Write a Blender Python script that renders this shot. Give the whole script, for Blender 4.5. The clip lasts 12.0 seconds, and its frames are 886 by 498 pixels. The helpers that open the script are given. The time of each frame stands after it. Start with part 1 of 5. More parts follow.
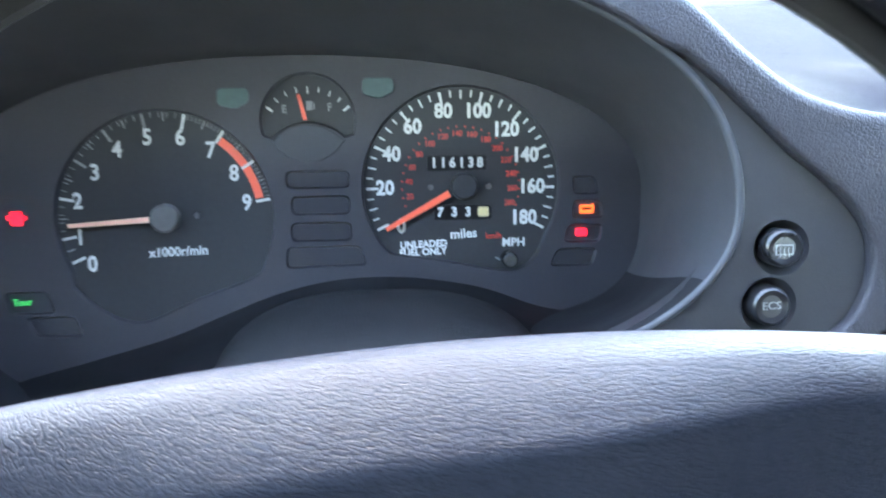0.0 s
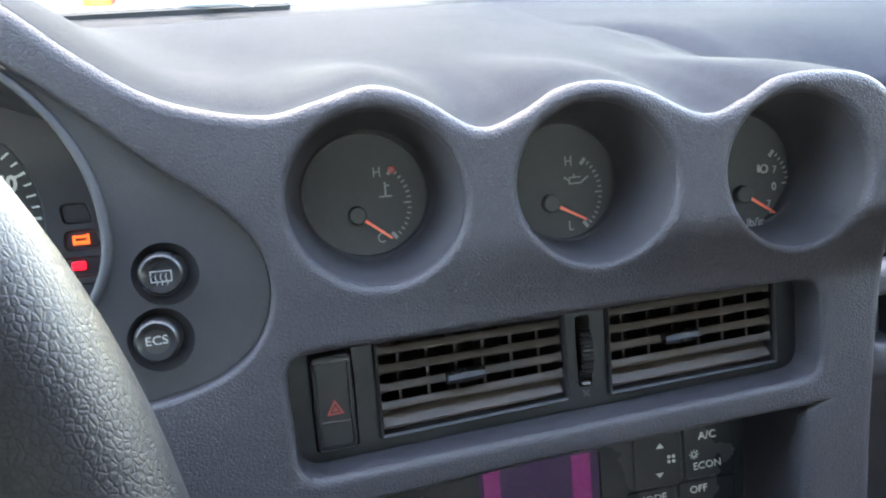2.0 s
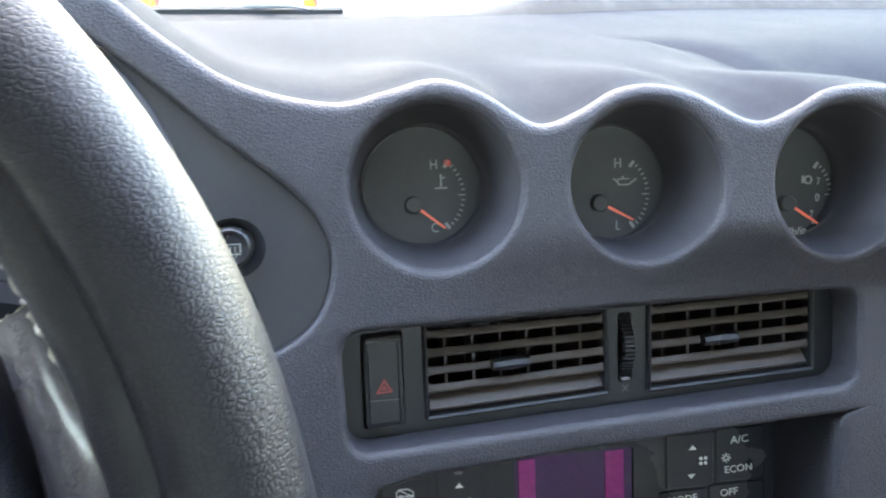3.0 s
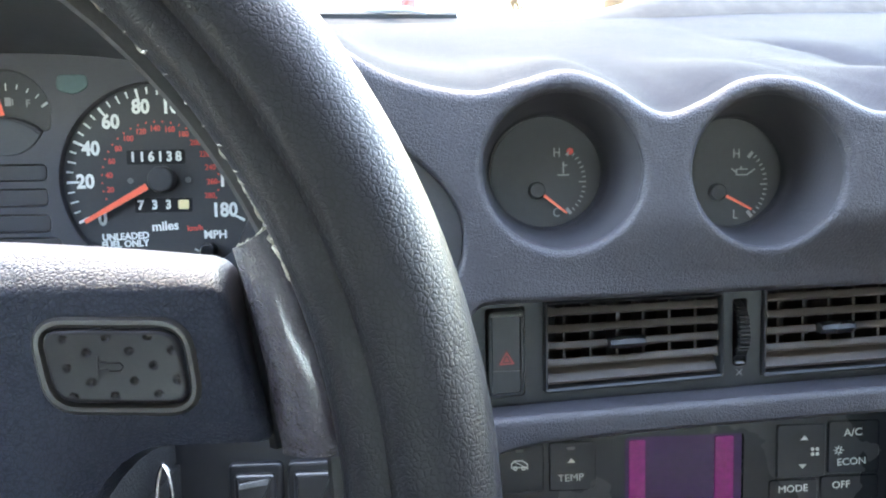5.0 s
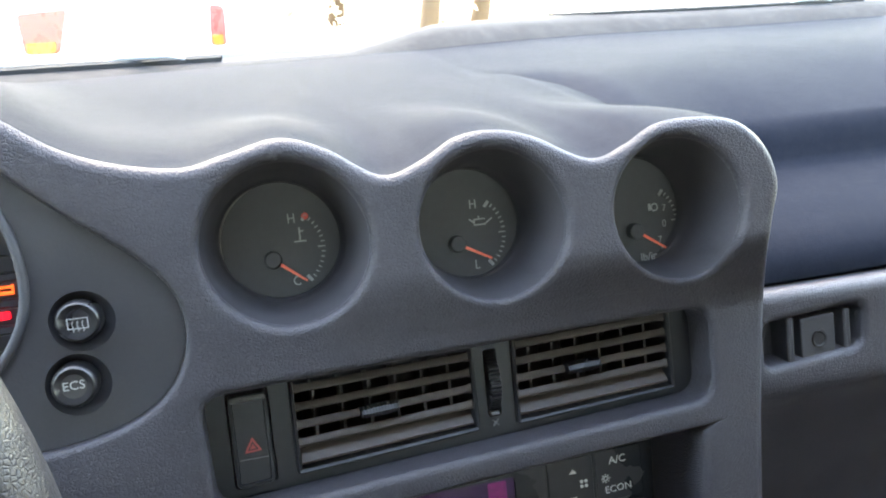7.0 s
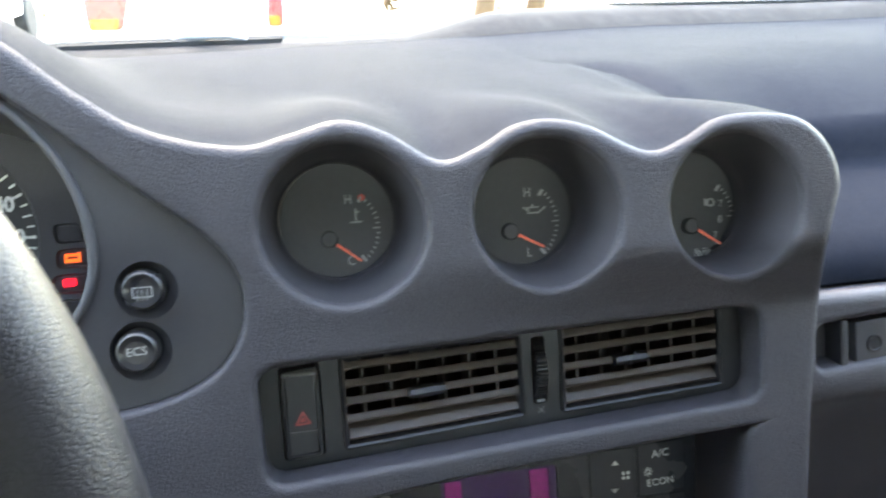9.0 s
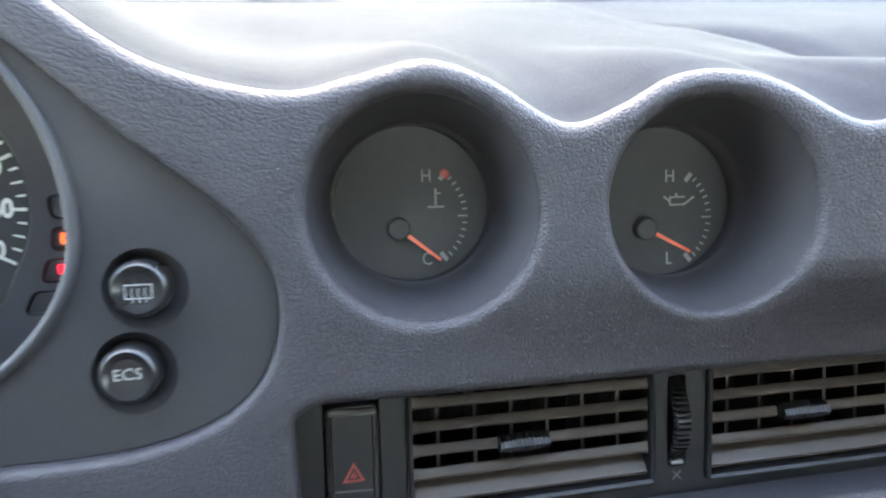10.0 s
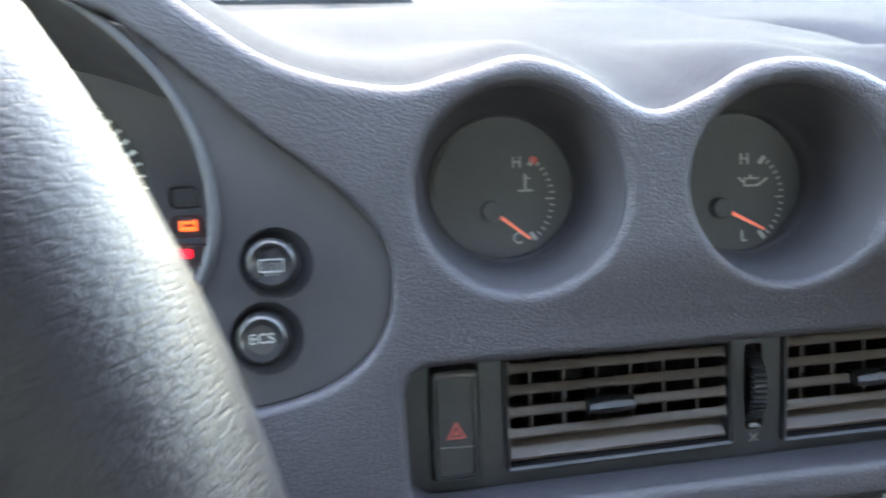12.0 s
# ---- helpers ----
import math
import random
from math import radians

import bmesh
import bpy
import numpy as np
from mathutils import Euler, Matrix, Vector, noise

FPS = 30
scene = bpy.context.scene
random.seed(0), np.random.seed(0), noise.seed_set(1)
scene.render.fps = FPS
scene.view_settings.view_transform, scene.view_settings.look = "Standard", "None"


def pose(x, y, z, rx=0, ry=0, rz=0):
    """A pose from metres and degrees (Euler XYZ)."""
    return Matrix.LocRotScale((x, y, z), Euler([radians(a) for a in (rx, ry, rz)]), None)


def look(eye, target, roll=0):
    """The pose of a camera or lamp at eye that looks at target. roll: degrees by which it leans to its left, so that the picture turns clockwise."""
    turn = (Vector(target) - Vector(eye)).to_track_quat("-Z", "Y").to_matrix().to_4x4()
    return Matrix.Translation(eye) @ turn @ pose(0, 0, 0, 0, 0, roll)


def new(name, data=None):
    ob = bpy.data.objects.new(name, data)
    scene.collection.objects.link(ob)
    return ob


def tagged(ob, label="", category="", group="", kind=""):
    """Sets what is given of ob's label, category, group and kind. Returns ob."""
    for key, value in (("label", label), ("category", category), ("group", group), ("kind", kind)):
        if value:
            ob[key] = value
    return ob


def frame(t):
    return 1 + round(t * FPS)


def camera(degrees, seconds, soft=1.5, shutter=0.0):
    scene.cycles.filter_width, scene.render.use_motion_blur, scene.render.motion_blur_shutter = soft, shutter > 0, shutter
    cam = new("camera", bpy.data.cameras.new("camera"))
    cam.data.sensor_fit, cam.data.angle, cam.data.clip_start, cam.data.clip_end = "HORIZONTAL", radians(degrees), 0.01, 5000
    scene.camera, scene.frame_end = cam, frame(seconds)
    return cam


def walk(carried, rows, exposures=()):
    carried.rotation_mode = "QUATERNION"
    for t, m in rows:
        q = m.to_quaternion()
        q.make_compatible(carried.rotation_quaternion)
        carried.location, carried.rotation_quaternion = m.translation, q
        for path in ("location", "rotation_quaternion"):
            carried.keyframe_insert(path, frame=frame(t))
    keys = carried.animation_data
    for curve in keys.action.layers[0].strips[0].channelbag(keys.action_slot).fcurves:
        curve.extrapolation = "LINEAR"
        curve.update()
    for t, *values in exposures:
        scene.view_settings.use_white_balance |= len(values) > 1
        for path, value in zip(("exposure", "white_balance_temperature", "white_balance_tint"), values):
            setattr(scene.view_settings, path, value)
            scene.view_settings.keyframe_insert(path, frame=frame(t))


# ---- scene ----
cam = camera(59.0, 12.0, soft=2.0, shutter=0.5)
PATH = [
    (0, (0.0269, 0.0029, 1.0980), (0.1737, 1.8233, 0.2828), 0.54),
    (0.2, (0.0539, -0.0098, 1.0978), (0.0449, 1.8379, 0.3325), -0.61),
    (0.5, (0.1013, -0.0218, 1.1051), (-0.0351, 1.8497, 0.4132), -1.63),
    (1, (0.1757, -0.0299, 1.1103), (0.1459, 1.8638, 0.4677), -4.31),
    (1.5, (0.2346, -0.0065, 1.0946), (0.4743, 1.8528, 0.3980), -3.61),
    (2, (0.2486, 0.0106, 1.0850), (0.6342, 1.8112, 0.3045), -1.37),
    (2.5, (0.2367, 0.0015, 1.0794), (0.6101, 1.8096, 0.3103), 0.10),
    (3, (0.2317, -0.0044, 1.0795), (0.5655, 1.8230, 0.3385), 0.84),
    (3.5, (0.2188, -0.0243, 1.0754), (0.4478, 1.8316, 0.3661), 1.32),
    (3.7, (0.2158, -0.0248, 1.0742), (0.4287, 1.8354, 0.3710), 1.40),
    (5.3, (0.2104, -0.0304, 1.0748), (0.3190, 1.8335, 0.3575), -0.24),
    (5.5, (0.2115, -0.0290, 1.0744), (0.3429, 1.8407, 0.3764), -0.80),
    (6, (0.2343, -0.0164, 1.0849), (0.4709, 1.8412, 0.3825), -1.72),
    (6.5, (0.2700, -0.0083, 1.0928), (0.7079, 1.8169, 0.4022), -2.15),
    (7, (0.2646, -0.0139, 1.0926), (0.7706, 1.7945, 0.4043), -1.57),
    (7.2, (0.2655, -0.0139, 1.0936), (0.7652, 1.7937, 0.3987), -1.39),
    (8.8, (0.2681, -0.0191, 1.0947), (0.6628, 1.8067, 0.3801), -0.87),
    (9, (0.2599, -0.0169, 1.0934), (0.6513, 1.8085, 0.3757), -0.39),
    (9.5, (0.2459, 0.0135, 1.0737), (0.4913, 1.8611, 0.3482), 0.56),
    (10, (0.2569, 0.0803, 1.0582), (0.5365, 1.9195, 0.3240), 0.94),
    (10.6, (0.2682, 0.1087, 1.0382), (0.5879, 1.9348, 0.2878), 0.95),
    (11, (0.2592, 0.1002, 1.0409), (0.5943, 1.9195, 0.2808), 1.16),
    (11.5, (0.2416, 0.0908, 1.0613), (0.6144, 1.8733, 0.2345), 1.70),
    (12, (0.2378, 0.0542, 1.0608), (0.3875, 1.9092, 0.3282), -1.09),
]
walk(cam, [(t, look(eye, target, roll)) for t, eye, target, roll in PATH], exposures=[(0.0, 6.52, 7500, 10), (0.8, 6.42, 8000, 11), (2.0, 6.17, 8900, 12), (3.5, 6.42, 8900, 12), (5.5, 6.52, 8600, 12), (7.0, 6.12, 9500, 12), (9.0, 6.12, 9600, 12), (10.0, 6.37, 9400, 12), (10.6, 6.72, 9400, 12), (11.2, 6.77, 9400, 12), (12.0, 6.42, 9000, 12)])

# ---- light ----
world = bpy.data.worlds.new("sky_world")
scene.world = world
world.use_nodes = True
wn = world.node_tree
sky = wn.nodes.new("ShaderNodeTexSky")
sky.sky_type = "NISHITA"
sky.sun_disc = False
SUN_AZ, SUN_EL = radians(-14), radians(48)
sky.sun_elevation = SUN_EL
sky.sun_rotation = SUN_AZ
sky.dust_density = 1.0
wn.links.new(sky.outputs[0], wn.nodes["Background"].inputs[0])
wn.nodes["Background"].inputs[1].default_value = 0.15

sun_data = bpy.data.lights.new("sun", "SUN")
sun_data.energy = 0.03
sun_data.angle = radians(25)
sun_data.color = (1.0, 0.82, 0.6)
sun = new("sun", sun_data)
sun_way = Vector((math.sin(SUN_AZ) * math.cos(SUN_EL), math.cos(SUN_AZ) * math.cos(SUN_EL), math.sin(SUN_EL)))
sun.matrix_world = look(sun_way * 30, (0, 0, 0))


# ---- materials ----
def material(name, color, rough=0.5, metal=0.0, vary=0.12, scale=60.0, grain=None, bump=0.0, spec=0.5, emit=None, power=0.0, dust=0.0, coat=0.0, gloss_vary=0.07, crease=0.86):
    """Procedural surface: base colour with two scales of variation, optional leather grain or fine noise relief."""
    m = bpy.data.materials.new(name)
    m.use_nodes = True
    nt = m.node_tree
    b = nt.nodes["Principled BSDF"]
    L = nt.links.new
    tc = nt.nodes.new("ShaderNodeTexCoord")
    big = nt.nodes.new("ShaderNodeTexNoise")
    big.inputs["Scale"].default_value = scale * 0.25
    big.inputs["Detail"].default_value = 4
    fine = nt.nodes.new("ShaderNodeTexNoise")
    fine.inputs["Scale"].default_value = scale * 6
    fine.inputs["Detail"].default_value = 3
    L(tc.outputs["Object"], big.inputs["Vector"])
    L(tc.outputs["Object"], fine.inputs["Vector"])
    add = nt.nodes.new("ShaderNodeMath")
    add.operation = "MULTIPLY_ADD"
    add.inputs[1].default_value = 0.5
    L(fine.outputs["Fac"], add.inputs[0])
    half = nt.nodes.new("ShaderNodeMath")
    half.operation = "MULTIPLY"
    half.inputs[1].default_value = 0.5
    L(big.outputs["Fac"], half.inputs[0])
    L(half.outputs[0], add.inputs[2])
    ramp = nt.nodes.new("ShaderNodeMapRange")
    ramp.inputs["From Min"].default_value = 0.3
    ramp.inputs["From Max"].default_value = 0.7
    ramp.inputs["To Min"].default_value = 1 - vary
    ramp.inputs["To Max"].default_value = 1 + vary
    L(add.outputs[0], ramp.inputs["Value"])
    mul = nt.nodes.new("ShaderNodeVectorMath")
    mul.operation = "SCALE"
    mul.inputs[0].default_value = color[:3]
    L(ramp.outputs[0], mul.inputs["Scale"])
    out = mul.outputs[0]
    if dust > 0:
        spots = nt.nodes.new("ShaderNodeTexNoise")
        spots.inputs["Scale"].default_value = scale * 1.3
        spots.inputs["Detail"].default_value = 6
        spots.inputs["Roughness"].default_value = 0.75
        L(tc.outputs["Object"], spots.inputs["Vector"])
        sr = nt.nodes.new("ShaderNodeMapRange")
        sr.inputs["From Min"].default_value = 0.45
        sr.inputs["From Max"].default_value = 0.8
        sr.inputs["To Max"].default_value = dust
        L(spots.outputs["Fac"], sr.inputs["Value"])
        mix = nt.nodes.new("ShaderNodeMix")
        mix.data_type = "RGBA"
        L(sr.outputs[0], mix.inputs["Factor"])
        L(out, mix.inputs["A"])
        mix.inputs["B"].default_value = (0.42, 0.38, 0.34, 1)
        out = mix.outputs["Result"]
    L(out, b.inputs["Base Color"])
    b.inputs["Roughness"].default_value = rough
    rr = nt.nodes.new("ShaderNodeMapRange")
    rr.inputs["From Min"].default_value = 0.3
    rr.inputs["From Max"].default_value = 0.7
    rr.inputs["To Min"].default_value = max(rough - gloss_vary, 0.03)
    rr.inputs["To Max"].default_value = min(rough + gloss_vary, 1)
    L(big.outputs["Fac"], rr.inputs["Value"])
    L(rr.outputs[0], b.inputs["Roughness"])
    b.inputs["Metallic"].default_value = metal
    b.inputs["Specular IOR Level"].default_value = spec
    b.inputs["Coat Weight"].default_value = coat
    b.inputs["Coat Roughness"].default_value = 0.15
    if emit:
        b.inputs["Emission Color"].default_value = (*emit, 1)
        b.inputs["Emission Strength"].default_value = power
    if grain:
        warp = nt.nodes.new("ShaderNodeTexNoise")
        warp.inputs["Scale"].default_value = grain * 0.5
        warp.inputs["Detail"].default_value = 1
        L(tc.outputs["Object"], warp.inputs["Vector"])
        off = nt.nodes.new("ShaderNodeVectorMath")
        off.operation = "MULTIPLY_ADD"
        off.inputs[1].default_value = (0.5 / grain, 0.8 / grain, 0.5 / grain)
        L(warp.outputs["Color"], off.inputs[0])
        L(tc.outputs["Object"], off.inputs[2])
        def creases(size, width, height):
            """Flat pebbles parted by thin creases."""
            cells = nt.nodes.new("ShaderNodeTexVoronoi")
            cells.feature = "DISTANCE_TO_EDGE"
            cells.inputs["Scale"].default_value = size
            L(off.outputs[0], cells.inputs["Vector"])
            rise = nt.nodes.new("ShaderNodeMapRange")
            rise.interpolation_type = "SMOOTHSTEP"
            rise.inputs["From Max"].default_value = width
            rise.inputs["To Max"].default_value = height
            L(cells.outputs["Distance"], rise.inputs["Value"])
            return rise

        vr = creases(grain, 0.22, 1.0)
        nr = creases(grain * 1.9, 0.2, 0.3)
        both = nt.nodes.new("ShaderNodeMath")
        both.operation = "ADD"
        L(vr.outputs[0], both.inputs[0])
        L(nr.outputs[0], both.inputs[1])
        vor2 = nt.nodes.new("ShaderNodeTexNoise")
        vor2.inputs["Scale"].default_value = grain * 0.22
        vor2.inputs["Detail"].default_value = 3
        L(tc.outputs["Object"], vor2.inputs["Vector"])
        sm = nt.nodes.new("ShaderNodeMath")
        sm.operation = "MULTIPLY_ADD"
        sm.inputs[1].default_value = 0.15
        L(vor2.outputs["Fac"], sm.inputs[0])
        L(both.outputs[0], sm.inputs[2])
        bp = nt.nodes.new("ShaderNodeBump")
        bp.inputs["Strength"].default_value = bump
        bp.inputs["Distance"].default_value = 0.2 / grain
        L(sm.outputs[0], bp.inputs["Height"])
        L(bp.outputs[0], b.inputs["Normal"])
        # Creases coloured darker, in place of the shade lying in the grain.
        crease_shade = nt.nodes.new("ShaderNodeMapRange")
        crease_shade.inputs["To Min"].default_value = crease
        L(vr.outputs[0], crease_shade.inputs["Value"])
        tone = nt.nodes.new("ShaderNodeVectorMath")
        tone.operation = "SCALE"
        L(out, tone.inputs[0])
        L(crease_shade.outputs[0], tone.inputs["Scale"])
        L(tone.outputs[0], b.inputs["Base Color"])
    elif bump:
        bp = nt.nodes.new("ShaderNodeBump")
        bp.inputs["Strength"].default_value = bump
        bp.inputs["Distance"].default_value = 0.0004
        L(fine.outputs["Fac"], bp.inputs["Height"])
        L(bp.outputs[0], b.inputs["Normal"])
    return m


VINYL = material("dash_vinyl", (0.030, 0.0282, 0.0338), 0.47, grain=560, bump=0.46, vary=0.12, spec=0.32)
# Darker copy of the fascia vinyl, tinted blue for the sky's reflection.
VINYL_TOP = material("sky_tinted_dash_vinyl", (0.0089, 0.0109, 0.0162), 0.75, grain=650, bump=0.25, vary=0.1, dust=0.01, spec=0.015, gloss_vary=0.025)
LEATHER = material("rim_leather", (0.0112, 0.0112, 0.0148), 0.42, grain=760, bump=0.3, vary=0.15, spec=0.22, crease=0.68)
# Blue in the hub's base colour stands in for reflected sky.
PAD = material("sky_tinted_hub_vinyl", (0.0205, 0.0245, 0.0385), 0.38, grain=840, bump=0.6, vary=0.12, spec=0.12, crease=0.7)
SPOKE = material("spoke_leather", (0.034, 0.031, 0.044), 0.26, grain=820, bump=0.5, vary=0.2, coat=0.8)
SURROUND = material("horn_surround_plastic", (0.026, 0.024, 0.0245), 0.36, vary=0.15, scale=150, bump=0.1)
HORN = material("horn_button_plastic", (0.0115, 0.0105, 0.0135), 0.36, vary=0.1, bump=0.15, scale=150, spec=0.22)
FOAM = material("torn_leather_edge", (0.32, 0.29, 0.25), 0.9, vary=0.35, scale=300, bump=0.6)
SHROUD = material("shroud_plastic", (0.036, 0.037, 0.042), 0.6, bump=0.25, scale=120)
PLATE = material("cluster_plate", (0.033, 0.031, 0.037), 0.55, bump=0.15, scale=120)
DIAL = material("dial_face", (0.023, 0.023, 0.025), 0.6, vary=0.15)
DARK = material("black_plastic", (0.007, 0.007, 0.0085), 0.38, bump=0.2, scale=150, dust=0.008, spec=0.3)
PANEL = material("switch_panel_plastic", (0.021, 0.0205, 0.0235), 0.5, bump=0.3, scale=150, dust=0.01, spec=0.4)
BUTTON = material("button_plastic", (0.010, 0.010, 0.0115), 0.28, vary=0.1, coat=0.2, spec=0.4)
GLOSS = material("climate_panel_plastic", (0.013, 0.0145, 0.017), 0.22, vary=0.1, dust=0.008, spec=0.4)
SLAT = material("dusty_slat_plastic", (0.037, 0.027, 0.022), 0.5, vary=0.25, scale=200, dust=0.03)
VANE = material("vane_plastic", (0.022, 0.019, 0.018), 0.5, vary=0.2, scale=200, dust=0.05)
# Leather wrinkles coloured paler, for the light they catch.
LIT_WRINKLE = material("lit_wrinkle_leather", (0.08, 0.075, 0.07), 0.6, vary=0.25, scale=200)
# Shroud plastic blackened in place of the shade low in the shroud.
SHROUD_SHADED = material("shaded_shroud_plastic", (0.014, 0.014, 0.016), 0.8, bump=0.3, scale=150, spec=0.15)
LENS_DARK = material("indicator_lens_plastic", (0.03, 0.029, 0.034), 0.4, vary=0.1)
TAB = material("tab_plastic", (0.012, 0.012, 0.0135), 0.3, vary=0.1, spec=0.3)
COLUMN = material("column_plastic", (0.012, 0.012, 0.013), 0.5, grain=560, bump=0.5, vary=0.15, dust=0.008, spec=0.2)
BORE = material("gauge_bore_plastic", (0.032, 0.03, 0.034), 0.75, bump=0.3, scale=150, spec=0.3)
WHITE = material("white_print", (0.62, 0.62, 0.59), 0.6, vary=0.05)
GREY_PRINT = material("grey_print", (0.24, 0.24, 0.235), 0.6, vary=0.05)
RED_PRINT = material("red_print", (0.55, 0.05, 0.035), 0.6, vary=0.1)
NEEDLE = material("needle_orange", (0.85, 0.13, 0.07), 0.45, vary=0.05)
NEEDLE_PALE = material("needle_pale", (0.9, 0.5, 0.36), 0.4, vary=0.05)
HUBCAP = material("needle_cap", (0.1, 0.097, 0.095), 0.5)
YELLOW = material("trip_drum_yellow", (0.75, 0.6, 0.3), 0.6, vary=0.1)
LAMP_RED = material("lamp_red", (0.5, 0.01, 0.02), 0.4, emit=(1.0, 0.01, 0.03), power=0.05)
LAMP_ORANGE = material("lamp_orange", (0.5, 0.1, 0.02), 0.4, emit=(1.0, 0.12, 0.03), power=0.034)
LAMP_GREEN = material("lamp_green", (0.02, 0.3, 0.08), 0.4, emit=(0.02, 0.55, 0.12), power=0.02)
LENS_GREEN = material("unlit_green_lens", (0.055, 0.1, 0.097), 0.4)
HAZARD_RED = material("hazard_red_print", (0.28, 0.035, 0.03), 0.5)
LCD = material("display_glass", (0.035, 0.012, 0.05), 0.12, vary=0.2)
LCD_BAR = material("display_magenta", (0.22, 0.012, 0.12), 0.2, vary=0.3)
CHROME = material("worn_chrome", (0.6, 0.6, 0.6), 0.25, metal=1.0)
PLATE_GREY = material("grey_badge", (0.3, 0.3, 0.3), 0.4)
RUBBER = material("wiper_rubber", (0.025, 0.025, 0.025), 0.85, vary=0.2, spec=0.15)


# ---- helpers of this scene ----
from mathutils import geometry

# Dash frame: u to the right, v up along the leaning fascia, w towards the driver.
ORIGIN = Vector((0, 0.287, 0.88))
UP = Vector((0, 0.276, 0.961)).normalized()
OUT = Vector((0, -UP.z, UP.y))
DASH = Matrix(((1, UP.x, OUT.x, ORIGIN.x), (0, UP.y, OUT.y, ORIGIN.y), (0, UP.z, OUT.z, ORIGIN.z), (0, 0, 0, 1)))


def to_world(u, v, w):
    return DASH @ Vector((u, v, w))


def thing(name, label, category, m=None, group="", kind=""):
    ob = new(name)
    ob.empty_display_size = 0.02
    ob.matrix_world = DASH if m is None else m
    return tagged(ob, label, category, group, kind)


def settle(bm):
    """Moves the right half of the fascia a few millimetres over and up."""
    for v in bm.verts:
        u = v.co.x
        k = smooth01(u / 0.17) * smooth01((v.co.z + 0.11) / 0.08)
        high = smooth01((v.co.y - 0.07) / 0.06)
        v.co.x += 0.0037 * k * (1 - 0.75 * smooth01((u - 0.27) / 0.26)) * (1 - 0.3 * high)
        v.co.y += 0.0020 * k * (1 - 0.7 * smooth01((u - 0.38) / 0.12)) * (1 - high)


SETTLED = {"dashboard", "switch_panel", "air_vent_unit"}


def part(name, bm, mat, parent=None, label="", smooth=True, kind=""):
    if name == "bore" or (parent is not None and (parent.name in SETTLED or (parent.parent and parent.parent.name in SETTLED))):
        settle(bm)
    bmesh.ops.remove_doubles(bm, verts=bm.verts, dist=2e-6)
    bmesh.ops.recalc_face_normals(bm, faces=bm.faces)
    me = bpy.data.meshes.new(name)
    bm.to_mesh(me)
    bm.free()
    if smooth:
        me.set_sharp_from_angle(angle=radians(38))
    for p in me.polygons:
        p.use_smooth = smooth and len(p.vertices) <= 4
    me.materials.append(mat)
    ob = new(name, me)
    if parent is not None:
        ob.parent = parent
    return tagged(ob, label, kind=kind)


def loft(bm, loops, closed=True, cap0=False, cap1=False):
    """Quads between loops of equal length."""
    rows = [[bm.verts.new(p) for p in lp] for lp in loops]
    n = len(rows[0])
    for a, b in zip(rows, rows[1:]):
        for i in range(n if closed else n - 1):
            j = (i + 1) % n
            bm.faces.new((a[i], a[j], b[j], b[i]))
    if cap0:
        bm.faces.new(rows[0])
    if cap1:
        bm.faces.new(rows[-1])
    return rows


def at_w(loop, w):
    return [(p[0], p[1], w) for p in loop]


def circle(cx, cy, r, n=48, a0=0.0, a1=360.0):
    full = abs(a1 - a0) >= 359.9
    m = n if full else n - 1
    return [(cx + r * math.cos(radians(a0 + (a1 - a0) * i / m)), cy + r * math.sin(radians(a0 + (a1 - a0) * i / m))) for i in range(n)]


def rounded(corners, r, n=5):
    """A closed loop round the given corners (counter-clockwise), each rounded by r."""
    out = []
    k = len(corners)
    for i in range(k):
        p, a, b = Vector(corners[i]), Vector(corners[i - 1]), Vector(corners[(i + 1) % k])
        da, db = (a - p).normalized(), (b - p).normalized()
        s = min(r, (a - p).length * 0.49, (b - p).length * 0.49)
        p0, p1 = p + da * s, p + db * s
        for j in range(n + 1):
            t = j / n
            q = p0 * (1 - t) ** 2 + p * 2 * t * (1 - t) + p1 * t * t
            out.append((q.x, q.y))
    return out


def box_loop(x0, y0, x1, y1, r, n=5):
    return rounded([(x0, y0), (x1, y0), (x1, y1), (x0, y1)], r, n)


def inset(loop, d):
    """Loop moved inwards by d (counter-clockwise loops)."""
    out = []
    k = len(loop)
    for i in range(k):
        a, p, b = Vector(loop[i - 1]), Vector(loop[i]), Vector(loop[(i + 1) % k])
        t = (b - a)
        if t.length < 1e-9:
            t = Vector((1, 0))
        t.normalize()
        out.append((p.x - t.y * d, p.y + t.x * d))
    return out


def spline(points, n, closed=False):
    """Catmull-Rom through the control points, n steps each."""
    P = [Vector(p) for p in points]
    k = len(P)
    out = []
    for i in range(k if closed else k - 1):
        if closed:
            p0, p1, p2, p3 = P[i - 1], P[i], P[(i + 1) % k], P[(i + 2) % k]
        else:
            p0, p1, p2, p3 = P[max(i - 1, 0)], P[i], P[i + 1], P[min(i + 2, k - 1)]
        for j in range(n):
            t = j / n
            out.append(tuple(0.5 * (2 * p1 + (p2 - p0) * t + (2 * p0 - 5 * p1 + 4 * p2 - p3) * t * t + (3 * p1 - p0 - 3 * p2 + p3) * t ** 3)))
    if not closed:
        out.append(tuple(P[-1]))
    return out


def plate(bm, outer, holes, w):
    """A flat sheet with holes at height w."""
    loops = [outer, *holes]
    vs = [bm.verts.new((p[0], p[1], w)) for lp in loops for p in lp]
    for tri in geometry.tessellate_polygon([[Vector((p[0], p[1], 0)) for p in lp] for lp in loops]):
        if len(set(tri)) == 3:
            bm.faces.new([vs[k] for k in tri])


